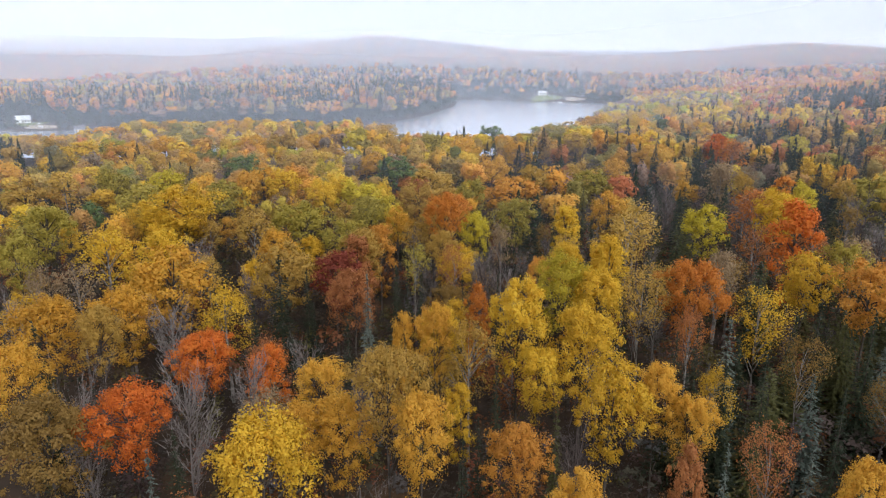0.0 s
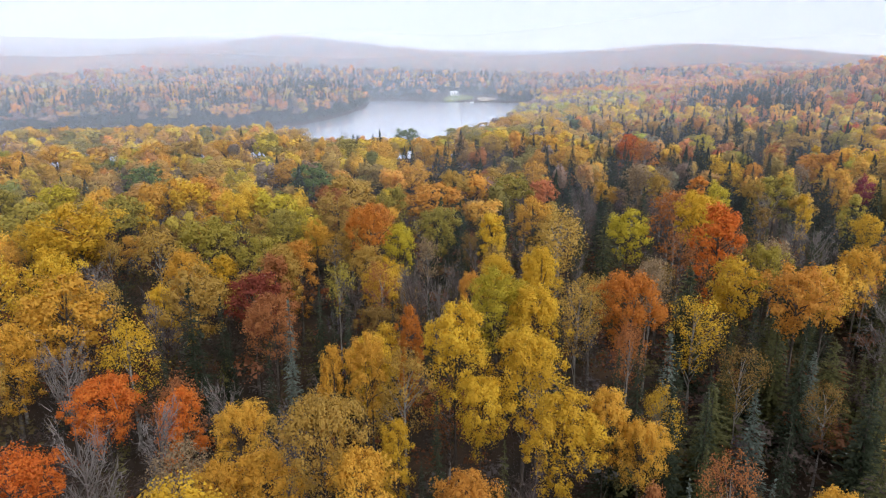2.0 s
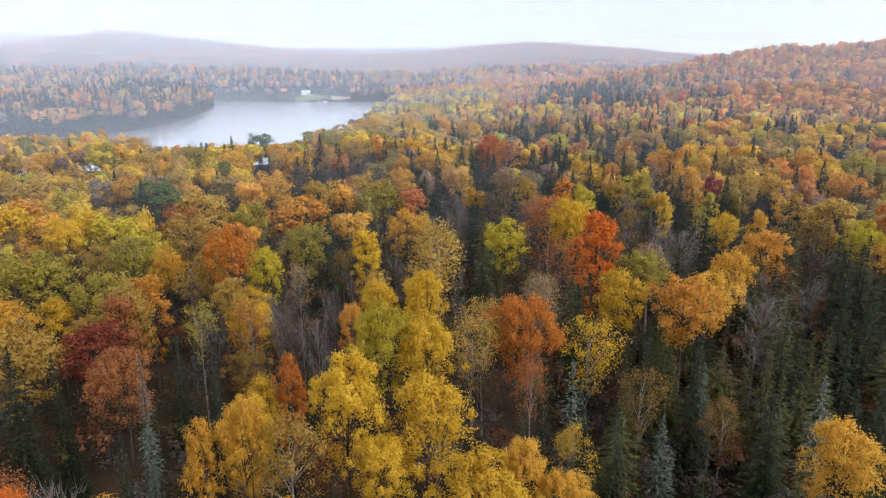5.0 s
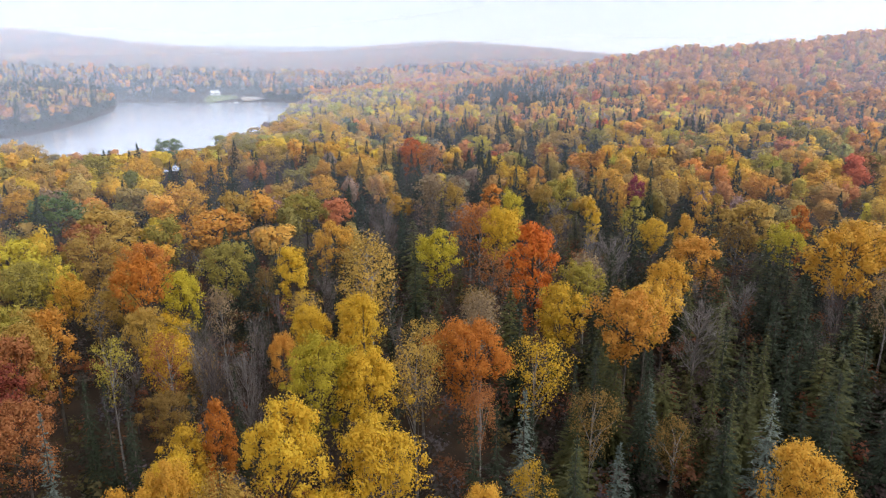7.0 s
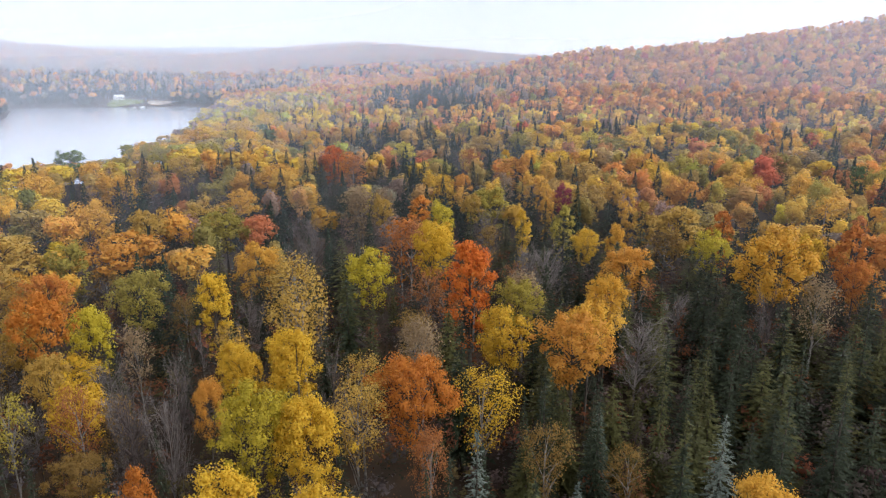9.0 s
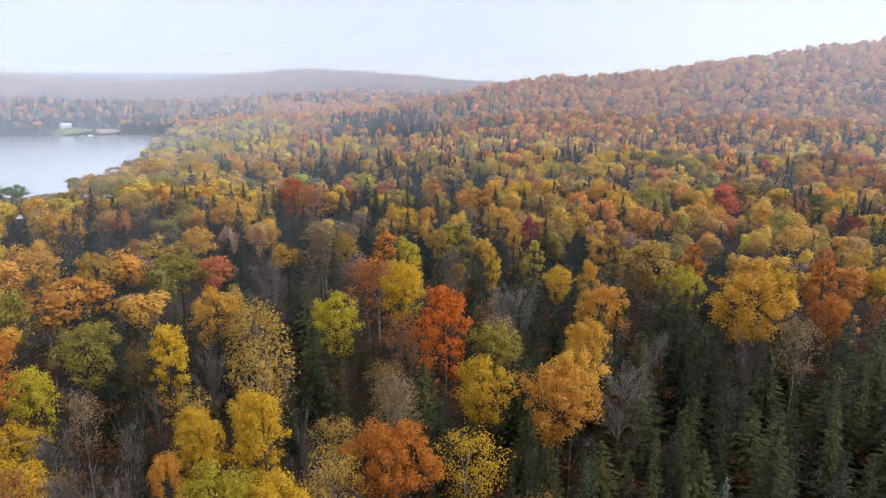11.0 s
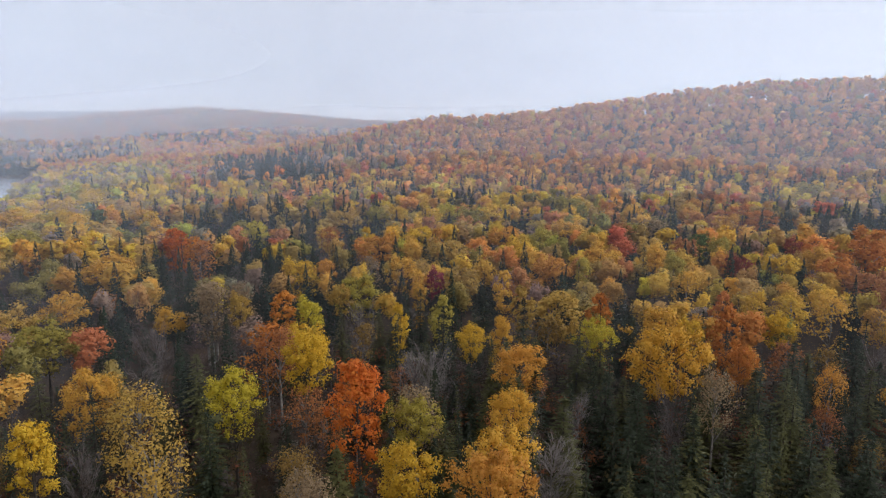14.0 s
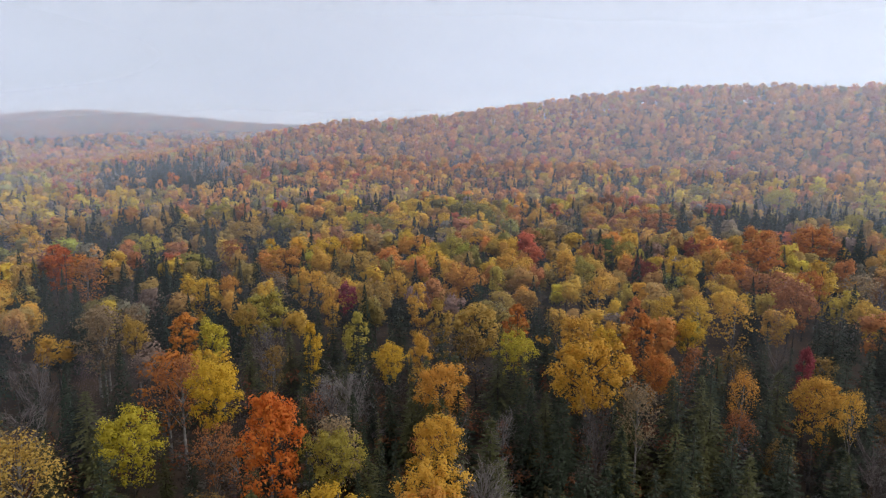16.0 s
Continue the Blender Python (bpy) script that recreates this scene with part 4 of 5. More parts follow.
def small_crown(leaves, size, kind):
    """A simpler tree about 17 high: a shell of leaf sprays, with soft normals."""
    if kind == "spruce":
        f = rng.uniform(0, 1, leaves) ** 1.2
        a = rng.uniform(0, 6.28, leaves)
        w = 2.8 * (1 - f) ** 0.85 * rng.uniform(0.55, 1.1, leaves)
        c = np.stack([w * np.cos(a), w * np.sin(a), 2.5 + 14.5 * f - 0.3 * w], 1)
        out = np.stack([np.cos(a), np.sin(a), np.full(leaves, 0.5)], 1)
        return leaf_sprays(c, out + rng.normal(size=(leaves, 3)) * 0.3, size * (1.3 - 0.75 * f), out)
    if kind == "twig":
        a, f = rng.uniform(0, 6.28, leaves), rng.uniform(0.35, 1, leaves)
        w = rng.uniform(0.1, 1, leaves) * 3.6 * np.sqrt(1.05 - f)
        c = np.stack([w * np.cos(a), w * np.sin(a), 16.5 * f], 1)
        lean = np.stack([np.cos(a) * 0.5, np.sin(a) * 0.5, np.full(leaves, 1.0)], 1) + rng.normal(size=(leaves, 3)) * 0.35
        across = np.cross(lean, rng.normal(size=(leaves, 3)))
        across *= 0.06 * size / np.linalg.norm(across, axis=1, keepdims=True)
        true = np.cross(2 * across, lean * size + across)
        true /= np.linalg.norm(true, axis=1, keepdims=True)
        return np.stack([c - across, c + across, c + lean * size], 1).reshape(-1, 3), np.repeat(true, 3, axis=0)
    # clumps of leaves on a rough oval, larger sprays within
    lobes = 11 if leaves > 250 else 6
    heart = max(8, leaves // 5)
    q = rng.normal(size=(lobes, 3))
    q[:, 2] = q[:, 2] * 0.9 + 0.25
    q /= np.linalg.norm(q, axis=1, keepdims=True)
    mid = q * rng.uniform(0.55, 1.0, (lobes, 1)) * [2.3, 2.3, 3.0]
    reach = rng.uniform(1.0, 1.75, lobes) * (1.0 if leaves > 250 else 1.2)
    which = rng.integers(0, lobes, leaves)
    d = rng.normal(size=(leaves, 3))
    d[:, 2] += 0.5
    d /= np.linalg.norm(d, axis=1, keepdims=True)
    shell = rng.uniform(0.72, 1.1, leaves)
    shell[:heart] = 0.6
    c = mid[which] + d * (shell * reach[which])[:, None] * [1, 1, 1.15]
    out = d * 0.7 + 0.6 * c / np.maximum(np.linalg.norm(c, axis=1, keepdims=True), 0.3)
    sizes = size * rng.uniform(0.65, 1.25, leaves)
    sizes[:heart] *= 2.0
    return leaf_sprays(c + [0, 0, 12.4], d + rng.normal(size=(leaves, 3)) * 0.4 + [0, 0, 0.15], sizes, out)


def wood(name, label, places, leaves, size, variants=6):
    """Many trees in one sheet of leaves; places: x, y, height, breadth, hue name."""
    kinds = {k: [small_crown(leaves, size, k) for _ in range(variants)] for k in ("broad", "spruce", "twig")}
    vs, ns, cols = [], [], []
    xs, ys = np.array([p[0] for p in places]), np.array([p[1] for p in places])
    zs = ground(xs, ys)
    for (x, y, high, wide, hue), z in zip(places, zs):
        v, n = kinds[hue if hue in ("spruce", "twig") else "broad"][rng.integers(variants)]
        a = rng.uniform(0, 6.28)
        ca, sa = math.cos(a), math.sin(a)
        vs.append(np.stack([(v[:, 0] * ca - v[:, 1] * sa) * wide + x, (v[:, 0] * sa + v[:, 1] * ca) * wide + y, v[:, 2] * (high / 17) + z], 1))
        ns.append(np.stack([n[:, 0] * ca - n[:, 1] * sa, n[:, 0] * sa + n[:, 1] * ca, n[:, 2]], 1))
        tint = np.array(HUES[hue]) * rng.uniform(0.8, 1.2) * (1 + rng.normal(size=3) * 0.06)
        cols.append(np.tile(np.append(np.clip(tint, 0.005, 0.8), 1.0), (len(v), 1)))
    v = np.concatenate(vs)
    me = mesh_of(name, v, corners(v), [FOLIAGE], np.concatenate(ns))
    at = me.color_attributes.new("hue", "FLOAT_COLOR", "POINT")
    at.data.foreach_set("color", np.concatenate(cols).astype(np.float32).ravel())
    return tagged(new(name, me), label, "woodland", kind="stuff")


def scatter(az0, az1, r0, r1, area, choose, high=(14, 18.5), wide=(0.8, 1.25)):
    """Tree places over a sector of the land, off the water."""
    step = math.sqrt(area)
    gx, gy = np.meshgrid(np.arange(-r1, r1, step), np.arange(-r1 * 0.3, r1, step))
    x = (gx + step * rng.uniform(-0.42, 0.42, gx.shape)).ravel()
    y = (gy + step * rng.uniform(-0.42, 0.42, gy.shape)).ravel() + 12
    r, az = np.hypot(x, y - 12), np.degrees(np.arctan2(x, y - 12))
    d = lake_distance(x, y)
    keep = (r > r0) & (r < r1) & (az > az0) & (az < az1) & (d > 2.5)
    for cx, cy, cr in CLEARINGS:
        keep &= np.hypot(x - cx, y - cy) > cr
    x, y, d = x[keep], y[keep], d[keep]
    patch = np.sin(x * 0.021 + 2) * np.cos(y * 0.018 - 1) + 0.6 * np.sin(x * 0.055 + y * 0.047)
    # lower trees by the near shore
    bank = np.where((x < -25) & (x > -135), 1.0, 0.45)
    low = np.where((x < 42) & (y < 350), bank + (1 - bank) * np.minimum(1, d / 90), 0.8 + 0.2 * np.minimum(1, d / 60))
    made = [(a, b, rng.uniform(*high) * l, rng.uniform(*wide), choose(a, b, p)) for a, b, p, l in zip(x, y, patch, low)]
    # no conifers along the near bank; elsewhere they stand out above the broad crowns
    made = [(*p[:4], "gold") if p[4] == "spruce" and q < 60 and p[0] < 62 and p[1] < 380 else p for p, q in zip(made, d)]
    return [(a, b, h * 1.06, w, c) if c == "spruce" and high[1] > 12 else (a, b, h, w, c) for a, b, h, w, c in made if c]


def pick(table):
    names, odds = list(table), np.array(list(table.values()), float)
    return names[rng.choice(len(names), p=odds / odds.sum())]


def near_mix(x, y, p):
    if p > 0.75:
        return pick({"spruce": 6, "twig": 1, "ochre": 2})
    az, r = math.degrees(math.atan2(x, y)), math.hypot(x, y)
    if az > 14 and r < 225 and rng.uniform() < 0.12:
        return ""
    if 12 < x < 72 and 95 < y < 235:
        return pick({"ochre": 2.5, "tan": 1, "twig": 7, "spruce": 7, "gold": 1.5, "rust": 1, "olive": 1.5})
    if 17 < az < 38 and rng.uniform() < 0.25:
        return pick({"spruce": 9, "twig": 8, "rust": 1.5, "orange": 1.5, "gold": 1.5})
    if az < (14 if r < 215 else 22):
        return pick({"yellow": 7, "gold": 6, "ochre": 6, "olive": 3, "lime": 1.4, "spruce": 2.2, "orange": 1, "tan": 1.5, "twig": 0.8, "green": 0.4})
    return pick({"yellow": 5, "gold": 6, "ochre": 4, "olive": 3, "orange": 2.4, "spruce": 8, "twig": 3, "tan": 2, "rust": 1.3, "lime": 1, "red": 0.6})


def hill_mix(x, y, p):
    az, r = math.degrees(math.atan2(x, y)), math.hypot(x, y)
    if r > 930:
        return pick({"orange": 4, "rust": 3, "red": 1, "tan": 2, "ochre": 2, "spruce": 9 if p > 0.35 else 2, "twig": 1})
    if 26 < az < 35 and 440 < r < 570:
        return pick({"spruce": 9, "rust": 1, "orange": 1.4, "tan": 1})
    if 10 < az < 23 and r < 640:
        return pick({"yellow": 3, "lime": 3, "ochre": 3, "olive": 2.5, "gold": 1, "spruce": 2, "tan": 1.5})
    if az > 30 and r < 430:
        return pick({"orange": 3.5, "ochre": 2, "gold": 3, "yellow": 2.5, "rust": 1.2, "spruce": 7, "twig": 2.5})
    if az > 12 and r < 430:
        return pick({"yellow": 4, "lime": 1.5, "ochre": 3, "gold": 2, "olive": 1.5, "spruce": 3, "orange": 2})
    if math.degrees(math.atan2(x, y)) < 12:
        return pick({"tan": 3, "ochre": 2.5, "rust": 2.5, "spruce": 9 if p > 0 else 4.5, "orange": 3, "twig": 1, "olive": 0.6})
    if math.degrees(math.atan2(x, y)) < 40 and math.hypot(x, y) < 620:
        return pick({"spruce": 4, "rust": 3, "orange": 3, "ochre": 3, "tan": 1, "red": 1, "olive": 1})
    return pick({"orange": 10, "rust": 4, "ochre": 0.8, "gold": 2.2, "red": 1, "tan": 0.5, "olive": 0.2, "spruce": 0.7, "twig": 0.8})


def apart_from_near(places):
    """Leaves out places where a tree of the near wood already stands."""
    spots = np.array([(a, b) for a, b, w in taken])
    breadth = np.array([w / 3.0 for a, b, w in taken])
    return [p for p in places if np.min(np.hypot(spots[:, 0] - p[0], spots[:, 1] - p[1]) - 2.2 * breadth) > 2.6]


def brush_mix(x, y, p):
    return pick({"brush": 4, "olive_brush": 3, "rust_brush": 2.5, "grey_brush": 2, "twig": 4, "spruce": 2})


def along_shore(places, far):
    """Those of the places that lie within so many metres of the lake."""
    d = lake_distance([p[0] for p in places], [p[1] for p in places])
    return [p for p, q in zip(places, d) if q < far]


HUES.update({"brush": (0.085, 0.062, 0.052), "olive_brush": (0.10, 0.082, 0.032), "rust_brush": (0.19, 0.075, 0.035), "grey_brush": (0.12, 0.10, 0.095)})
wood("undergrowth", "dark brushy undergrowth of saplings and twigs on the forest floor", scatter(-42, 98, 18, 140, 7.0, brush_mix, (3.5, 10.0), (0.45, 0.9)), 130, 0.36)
wood("middle_wood", "yellow, gold and olive autumn wood with dark spruces", apart_from_near(scatter(-38, 94, 120, 225, 44, near_mix, (13, 18), (0.8, 1.35))), 1100, 0.37)
wood("shore_wood", "yellow autumn wood with dark spruces along the lake shore", apart_from_near(scatter(-38, 94, 225, 345, 46, near_mix, (13, 18.5), (0.8, 1.6))), 380, 0.68)
HILLS = scatter(12, 94, 345, 740, 48, hill_mix, (13, 19), (0.7, 1.2)) + scatter(-38, 12, 345, 740, 76, hill_mix, (14, 21), (1.0, 1.7))
wood("hillside_wood", "orange and rust autumn woods on the hillsides by the lake", HILLS, 84, 1.3)
SHORE = along_shore(scatter(-34, 4, 440, 790, 56, lambda x, y, p: "spruce", (11, 24), (1.0, 1.5)), 90)
SHORE += scatter(27.5, 34, 450, 560, 60, lambda x, y, p: "spruce", (13, 20), (1.1, 1.6))
SHORE += along_shore(scatter(-3, 20, 700, 880, 60, lambda x, y, p: "spruce", (11, 19), (0.9, 1.4)), 45)
BANK = along_shore(scatter(-32, 12, 262, 345, 26, lambda x, y, p: pick({"gold": 4, "ochre": 4, "yellow": 3, "olive": 3, "tan": 1}), (12, 16), (0.7, 1.1)), 30)
wood("bank_wood", "low gold and olive trees crowding the near lake bank", BANK, 160, 0.75)
wood("spruce_stand", "dense dark spruce stands along the lake shore", SHORE, 80, 1.4)
wood("far_shore_wood", "dark spruces and faded autumn trees along the far lake shore", scatter(-12, 22, 740, 930, 62, lambda x, y, p: pick({"spruce": 9, "tan": 3, "rust": 2, "orange": 1.5, "ochre": 1.5}), (13, 19), (0.9, 1.4)), 80, 1.6)
FAR = scatter(-40, -12, 740, 1400, 120, hill_mix, (14, 19), (1.1, 1.7)) + scatter(-12, 22, 930, 1400, 120, hill_mix, (14, 19), (1.1, 1.7)) + scatter(22, 52, 740, 1400, 120, hill_mix, (14, 19), (1.1, 1.7))
FAR += scatter(-40, -6, 1400, 1850, 170, hill_mix, (14, 19), (1.5, 2.2))
wood("far_wood", "faded autumn woods on far misty hills", FAR, 30, 2.7)

# ======== by the lake: cottages, docks, boats ========
WHITE = mottled("white_painted_boards", 0.8, [(0.3, (0.62, 0.63, 0.64)), (0.7, (0.80, 0.81, 0.82))], 0.6)
ROOF = mottled("pale_metal_roof", 0.6, [(0.3, (0.50, 0.53, 0.56)), (0.7, (0.72, 0.75, 0.78))], 0.4)
DARK_ROOF = mottled("grey_shingles", 1.2, [(0.3, (0.10, 0.10, 0.11)), (0.7, (0.22, 0.22, 0.23))])
PLANK = mottled("weathered_planks", 1.5, [(0.3, (0.34, 0.32, 0.30)), (0.7, (0.55, 0.53, 0.50))])
PANE = mottled("dark_window_glass", 0.5, [(0.3, (0.03, 0.035, 0.04)), (0.7, (0.06, 0.07, 0.08))], 0.1)
GRAVEL = mottled("sandy_gravel", 0.5, [(0.3, (0.28, 0.23, 0.18)), (0.7, (0.45, 0.38, 0.31))])


def part(name, bm, mat, parent, label=""):
    """Links a bmesh as one mesh under a thing or a part."""
    me = bpy.data.meshes.new(name)
    bm.to_mesh(me)
    bm.free()
    me.materials.append(mat)
    ob = new(name, me)
    ob.parent = parent
    if label:
        tagged(ob, label)
    return ob


def box(bm, x0, x1, y0, y1, z0, z1):
    v = [bm.verts.new((x, y, z)) for z in (z0, z1) for x, y in ((x0, y0), (x1, y0), (x1, y1), (x0, y1))]
    for f in ((3, 2, 1, 0), (4, 5, 6, 7), (0, 1, 5, 4), (1, 2, 6, 5), (2, 3, 7, 6), (3, 0, 4, 7)):
        bm.faces.new([v[i] for i in f])
    return bm


def cottage(x, y, turn, long, deep, high, roof_mat, label):
    """A gabled cottage: walls, overhanging roof, door, windows, chimney."""
    root = new("cottage")
    root.matrix_world = pose(x, y, float(ground(x, y)) - 0.2, 0, 0, turn)
    a, b, rise = long / 2, deep / 2, deep * 0.34
    bm = box(bmesh.new(), -a, a, -b, b, -0.4, high)
    for sx in (-a, a - 0.2):
        lo = [bm.verts.new(p) for p in ((sx, -b, high), (sx, b, high), (sx, 0, high + rise))]
        hi = [bm.verts.new((p.co.x + 0.2, p.co.y, p.co.z)) for p in lo]
        bm.faces.new(lo)
        bm.faces.new(hi[::-1])
        for i in range(3):
            bm.faces.new((lo[i], hi[i], hi[(i + 1) % 3], lo[(i + 1) % 3]))
    part("wall", bm, WHITE, root)
    bm, e, th = bmesh.new(), 0.5, 0.18
    drop = e * rise / b
    prof = [(-b - e, high - drop), (0, high + rise), (b + e, high - drop), (b + e, high - drop + th), (0, high + rise + th), (-b - e, high - drop + th)]
    ends = [[bm.verts.new((sx, py, pz)) for py, pz in prof] for sx in (-a - 0.4, a + 0.4)]
    for i in range(6):
        j = (i + 1) % 6
        bm.faces.new((ends[0][i], ends[0][j], ends[1][j], ends[1][i]))
    bm.faces.new(ends[0][::-1])
    bm.faces.new(ends[1])
    roof = part("roof", bm, roof_mat, root)
    part("chimney", box(bmesh.new(), a * 0.4, a * 0.4 + 0.7, -0.3, 0.4, high + rise * 0.4, high + rise + 0.9), DARK_ROOF, roof)
    part("door", box(bmesh.new(), -0.5, 0.5, -b - 0.05, -b + 0.05, 0, 2.05), DARK_ROOF, root)
    for wx in (-a * 0.65, a * 0.35, a * 0.75):
        fr = part("window", box(bmesh.new(), wx - 0.65, wx + 0.65, -b - 0.06, -b + 0.05, 0.9, 2.2), WHITE, root)
        part("pane", box(bmesh.new(), wx - 0.55, wx + 0.55, -b - 0.07, -b - 0.03, 1.0, 2.1), PANE, fr)
    return tagged(root, label, "cottage")


def dock(x, y, turn, long, wide, label):
    """A plank deck on posts, from the bank out over the water."""
    root = new("dock")
    root.matrix_world = pose(x, y, 0, 0, 0, turn)
    n = int(long / 0.5)
    for i in range(n):
        part("plank", box(bmesh.new(), -wide / 2, wide / 2, i * 0.5 + 0.02, i * 0.5 + 0.48, 0.45, 0.55), PLANK, root)
    for i in range(0, n, 6):
        for sx in (-wide / 2 + 0.15, wide / 2 - 0.15):
            part("post", box(bmesh.new(), sx - 0.1, sx + 0.1, i * 0.5 + 0.1, i * 0.5 + 0.3, -3.5, 0.445), PLANK, root)
    return tagged(root, label, "dock")


def boat(x, y, turn, label):
    """A small open boat, hull with a pointed bow, gunwale and two thwarts."""
    root = new("boat")
    root.matrix_world = pose(x, y, max(0.0, float(ground(x, y))) + 0.02, 0, 0, turn)
    bm, rings = bmesh.new(), []
    for f, w, keel in ((0, 0.75, 0.05), (0.35, 0.95, 0.0), (0.7, 0.8, 0.05), (0.9, 0.4, 0.2), (1.0, 0.05, 0.45)):
        yy = -2.4 + 4.8 * f
        rings.append([bm.verts.new(p) for p in ((-w, yy, 0.75), (-w * 0.7, yy, 0.2 + keel * 0.5), (0, yy, keel), (w * 0.7, yy, 0.2 + keel * 0.5), (w, yy, 0.75), (w * 0.9, yy, 0.75), (0, yy, keel + 0.12), (-w * 0.9, yy, 0.75))])
    for r0, r1 in zip(rings, rings[1:]):
        for i in range(8):
            bm.faces.new((r0[i], r0[(i + 1) % 8], r1[(i + 1) % 8], r1[i]))
    bm.faces.new(rings[0][::-1])
    bm.faces.new(rings[-1])
    part("hull", bm, WHITE, root)
    for yy in (-1.2, 0.5):
        part("thwart", box(bmesh.new(), -0.8, 0.8, yy - 0.14, yy + 0.14, 0.5, 0.56), PLANK, root)
    return tagged(root, label, "boat")


def patch(name, x, y, rx, ry, mat, label, lift=0.12):
    """Open ground that lies on the land."""
    v, n, m = [(x, y)], 28, 5
    for k in range(1, m + 1):
        for i in range(n):
            a = 2 * math.pi * i / n
            q = k / m * (1 + 0.12 * math.sin(3 * a + x))
            v.append((x + rx * q * math.cos(a), y + ry * q * math.sin(a)))
    v = np.array(v)
    v = np.concatenate([v, (ground(v[:, 0], v[:, 1]) + lift)[:, None]], 1)
    bm = bmesh.new()
    vs = [bm.verts.new(p) for p in v]
    for i in range(n):
        bm.faces.new((vs[0], vs[1 + i], vs[1 + (i + 1) % n]))
        for k in range(m - 1):
            p, q = 1 + k * n, 1 + (k + 1) * n
            bm.faces.new((vs[p + i], vs[q + i], vs[q + (i + 1) % n], vs[p + (i + 1) % n]))
    tagged(part(name, bm, mat, None), label, name.split("_")[0], kind="structure")


patch("lawn", 116, 788, 17, 16, GRASS, "sloping green lawn above the far lake shore")
patch("gravel_bank", 146, 774, 12, 9, GRAVEL, "bare sandy bank beside the lawn at the lake", 0.2)
patch("lawn_west", -284, 466, 18, 14, GRASS, "mown lawn in front of a white lakeside cottage")
patch("lawn_beach", -262, 451, 10, 8, GRAVEL, "gravel landing place by the lake")
cottage(114, 808, 8, 9, 6, 2.7, ROOF, "white lakeside cottage with pale metal roof above a lawn")
cottage(47, 852, -6, 7, 5, 2.6, ROOF, "small white cottage among spruces on the far shore")
cottage(-290, 478, 30, 9, 6, 3.0, ROOF, "white cottage with pale roof on the lake shore")
cottage(-232, 441, 25, 6, 5, 2.6, DARK_ROOF, "small white boathouse among dark shore trees")
dock(-272, 438, 150, 15, 2.2, "long pale plank dock reaching into the lake")
dock(121, 768, 175, 12, 2.2, "plank dock below the lawn at the far shore")
dock(8, 812, 200, 14, 2.4, "pale dock by the point of the far shore")
boat(-262, 449, 60, "white rowing boat pulled up on the gravel bank")
boat(-270, 462, 20, "white boat resting on the lakeside lawn")
boat(127, 761, 80, "white boat floating beside the far dock")

# ======== haze between the hills, put on see-through sheets ===


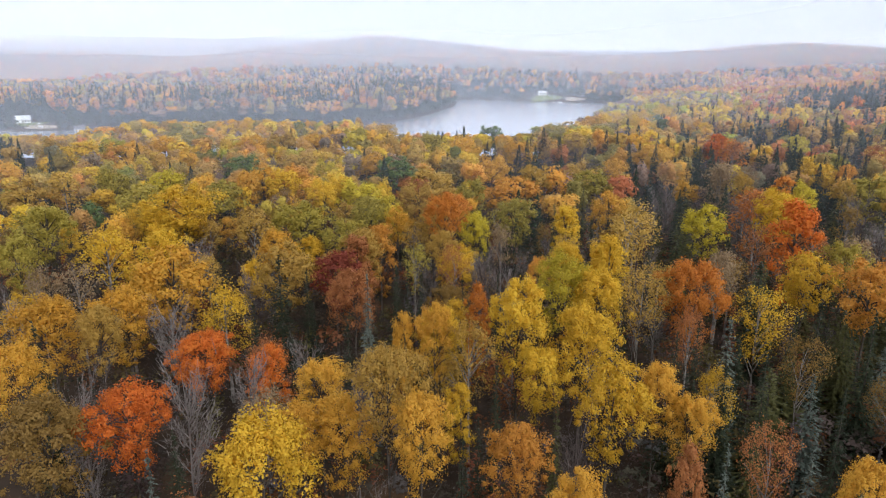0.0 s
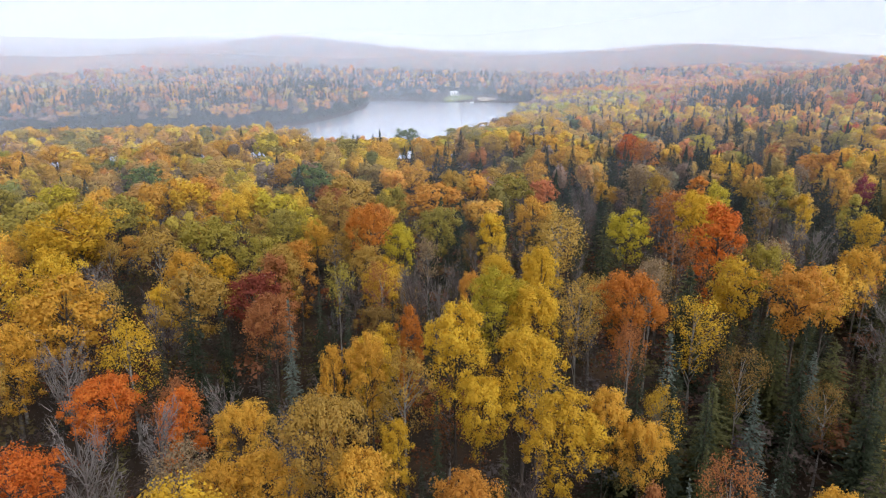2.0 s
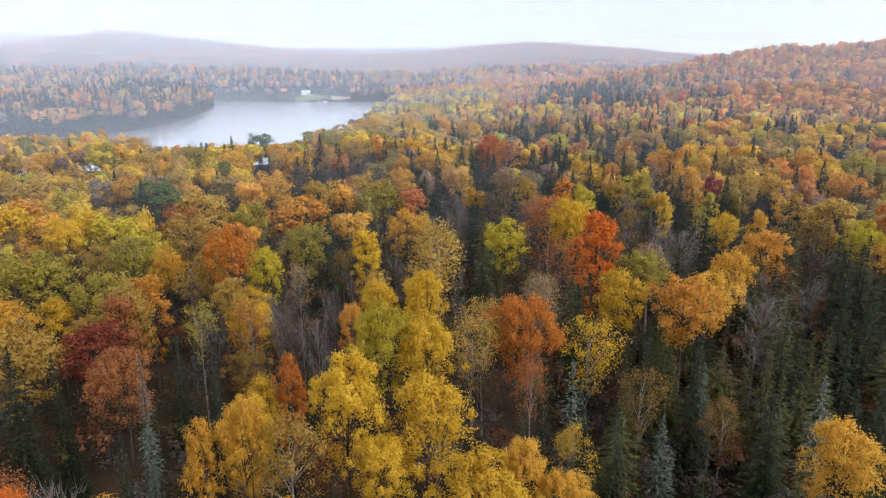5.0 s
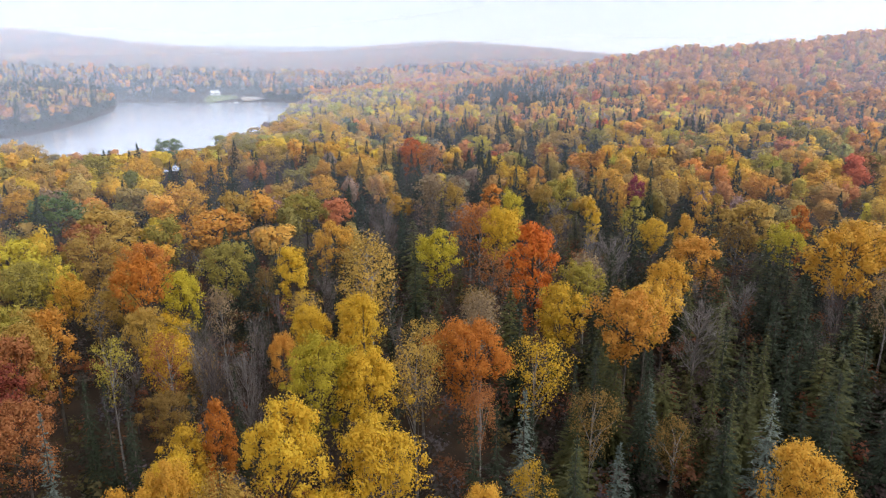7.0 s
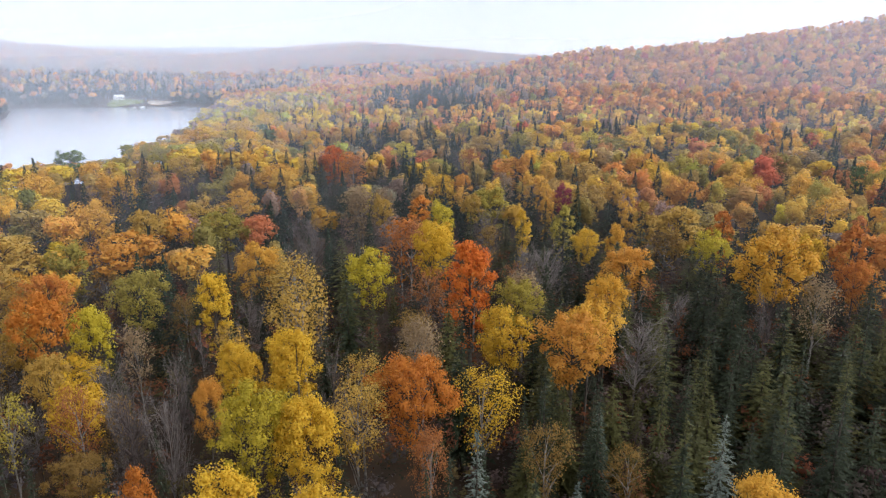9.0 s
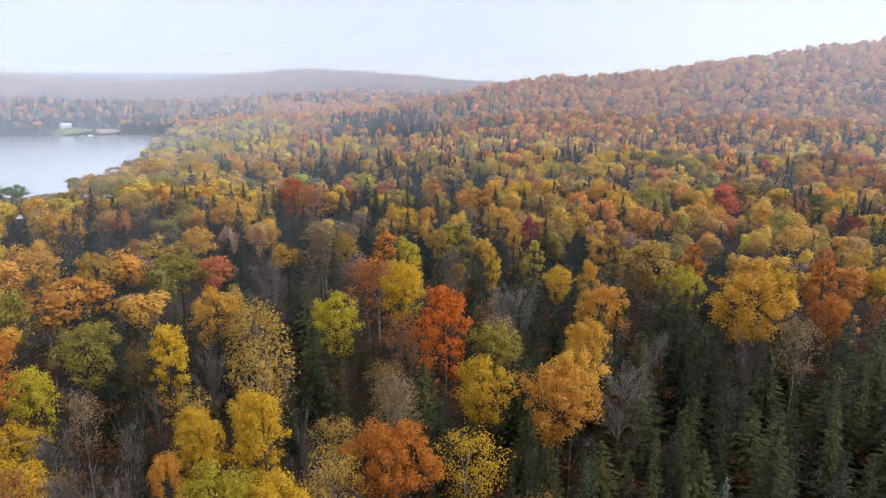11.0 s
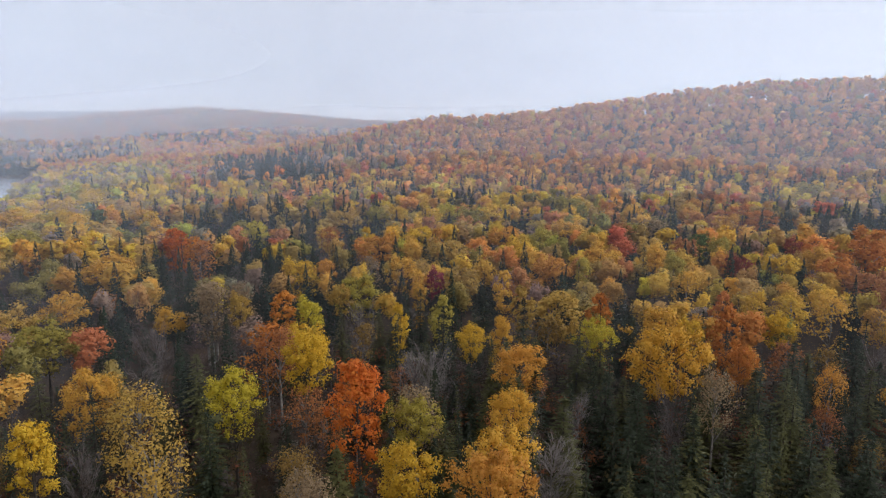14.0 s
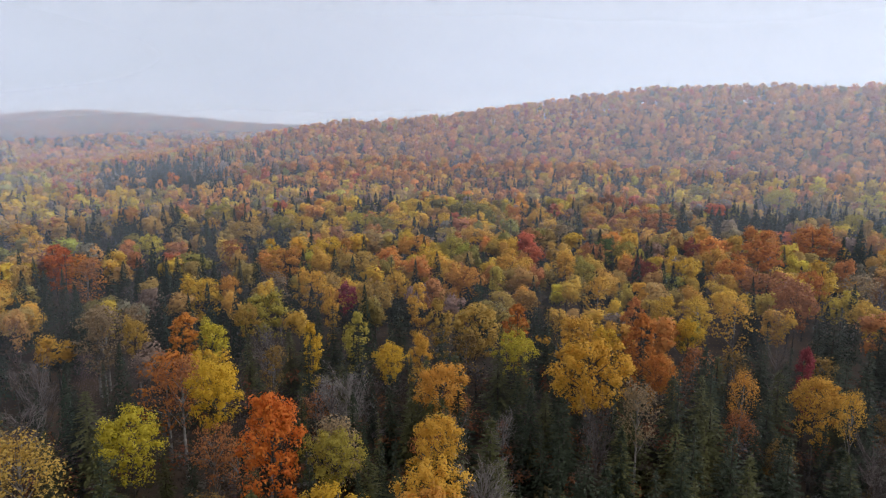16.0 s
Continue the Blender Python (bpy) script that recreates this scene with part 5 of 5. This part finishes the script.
def haze_layer(radius, low, high):
    """An added upright see-through sheet that imitates haze; denser higher up."""
    m = bpy.data.materials.new("mist")
    m.use_nodes = True
    n, l = m.node_tree.nodes, m.node_tree.links
    n.remove(n["Principled BSDF"])
    front, back, both = n.new("ShaderNodeBsdfDiffuse"), n.new("ShaderNodeBsdfTranslucent"), n.new("ShaderNodeAddShader")
    up = n.new("ShaderNodeCombineXYZ")
    up.inputs[2].default_value = 1
    down = n.new("ShaderNodeCombineXYZ")
    down.inputs[2].default_value = -1
    # bluish haze tint; both faces are shaded as if facing up
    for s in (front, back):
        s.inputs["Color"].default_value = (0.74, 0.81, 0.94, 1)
    l.new(up.outputs[0], front.inputs["Normal"])
    l.new(down.outputs[0], back.inputs["Normal"])
    l.new(front.outputs[0], both.inputs[0])
    l.new(back.outputs[0], both.inputs[1])
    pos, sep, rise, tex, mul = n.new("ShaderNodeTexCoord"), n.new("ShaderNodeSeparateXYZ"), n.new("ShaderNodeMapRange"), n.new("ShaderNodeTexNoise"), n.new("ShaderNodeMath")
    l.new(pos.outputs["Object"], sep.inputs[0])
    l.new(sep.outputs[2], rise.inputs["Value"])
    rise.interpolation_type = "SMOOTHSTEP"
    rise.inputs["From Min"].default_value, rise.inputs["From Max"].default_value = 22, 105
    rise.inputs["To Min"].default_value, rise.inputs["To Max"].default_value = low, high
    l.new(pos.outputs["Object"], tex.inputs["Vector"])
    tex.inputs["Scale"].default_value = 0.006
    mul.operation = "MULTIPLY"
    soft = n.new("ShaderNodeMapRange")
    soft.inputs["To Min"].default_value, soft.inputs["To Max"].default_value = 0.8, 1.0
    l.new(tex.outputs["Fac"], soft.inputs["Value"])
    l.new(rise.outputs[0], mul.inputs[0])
    # the imitated haze is weaker towards larger x
    x_thin, over = n.new("ShaderNodeMapRange"), n.new("ShaderNodeMath")
    x_thin.interpolation_type = "SMOOTHSTEP"
    x_thin.inputs["From Min"].default_value, x_thin.inputs["From Max"].default_value = 0.15 * radius, 0.6 * radius
    x_thin.inputs["To Min"].default_value, x_thin.inputs["To Max"].default_value = 1.0, 0.6 if radius < 300 else 0.75
    l.new(sep.outputs[0], x_thin.inputs["Value"])
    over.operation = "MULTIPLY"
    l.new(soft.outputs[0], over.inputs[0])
    l.new(x_thin.outputs[0], over.inputs[1])
    # the sheet fades out again high up
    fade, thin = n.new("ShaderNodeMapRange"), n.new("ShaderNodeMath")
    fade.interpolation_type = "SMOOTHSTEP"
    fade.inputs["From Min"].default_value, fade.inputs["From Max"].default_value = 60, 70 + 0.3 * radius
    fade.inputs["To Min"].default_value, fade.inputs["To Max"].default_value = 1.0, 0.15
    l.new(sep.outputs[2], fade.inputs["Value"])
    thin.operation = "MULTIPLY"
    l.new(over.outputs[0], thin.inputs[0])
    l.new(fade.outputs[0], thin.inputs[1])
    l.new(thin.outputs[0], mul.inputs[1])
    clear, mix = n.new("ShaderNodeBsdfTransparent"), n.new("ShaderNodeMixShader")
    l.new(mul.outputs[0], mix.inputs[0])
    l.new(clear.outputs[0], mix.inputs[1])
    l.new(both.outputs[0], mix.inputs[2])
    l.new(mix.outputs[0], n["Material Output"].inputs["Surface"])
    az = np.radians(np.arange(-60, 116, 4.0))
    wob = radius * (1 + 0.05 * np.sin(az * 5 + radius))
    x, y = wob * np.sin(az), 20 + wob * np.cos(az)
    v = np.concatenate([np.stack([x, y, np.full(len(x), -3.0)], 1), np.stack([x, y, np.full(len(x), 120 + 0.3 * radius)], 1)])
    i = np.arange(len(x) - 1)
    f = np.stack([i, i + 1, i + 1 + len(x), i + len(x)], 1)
    ob = tagged(new("haze_sheet", mesh_of("haze_sheet", v, f, [m])), "added see-through sheet imitating pale haze before the hills", "mist", kind="structure")
    ob.visible_shadow = False


# sheets more opaque further off, so the imitated haze builds up with distance
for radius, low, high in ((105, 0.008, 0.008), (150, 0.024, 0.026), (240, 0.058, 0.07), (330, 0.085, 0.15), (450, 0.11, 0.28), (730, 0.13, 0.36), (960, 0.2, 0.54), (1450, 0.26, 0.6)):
    haze_layer(radius, low, high)
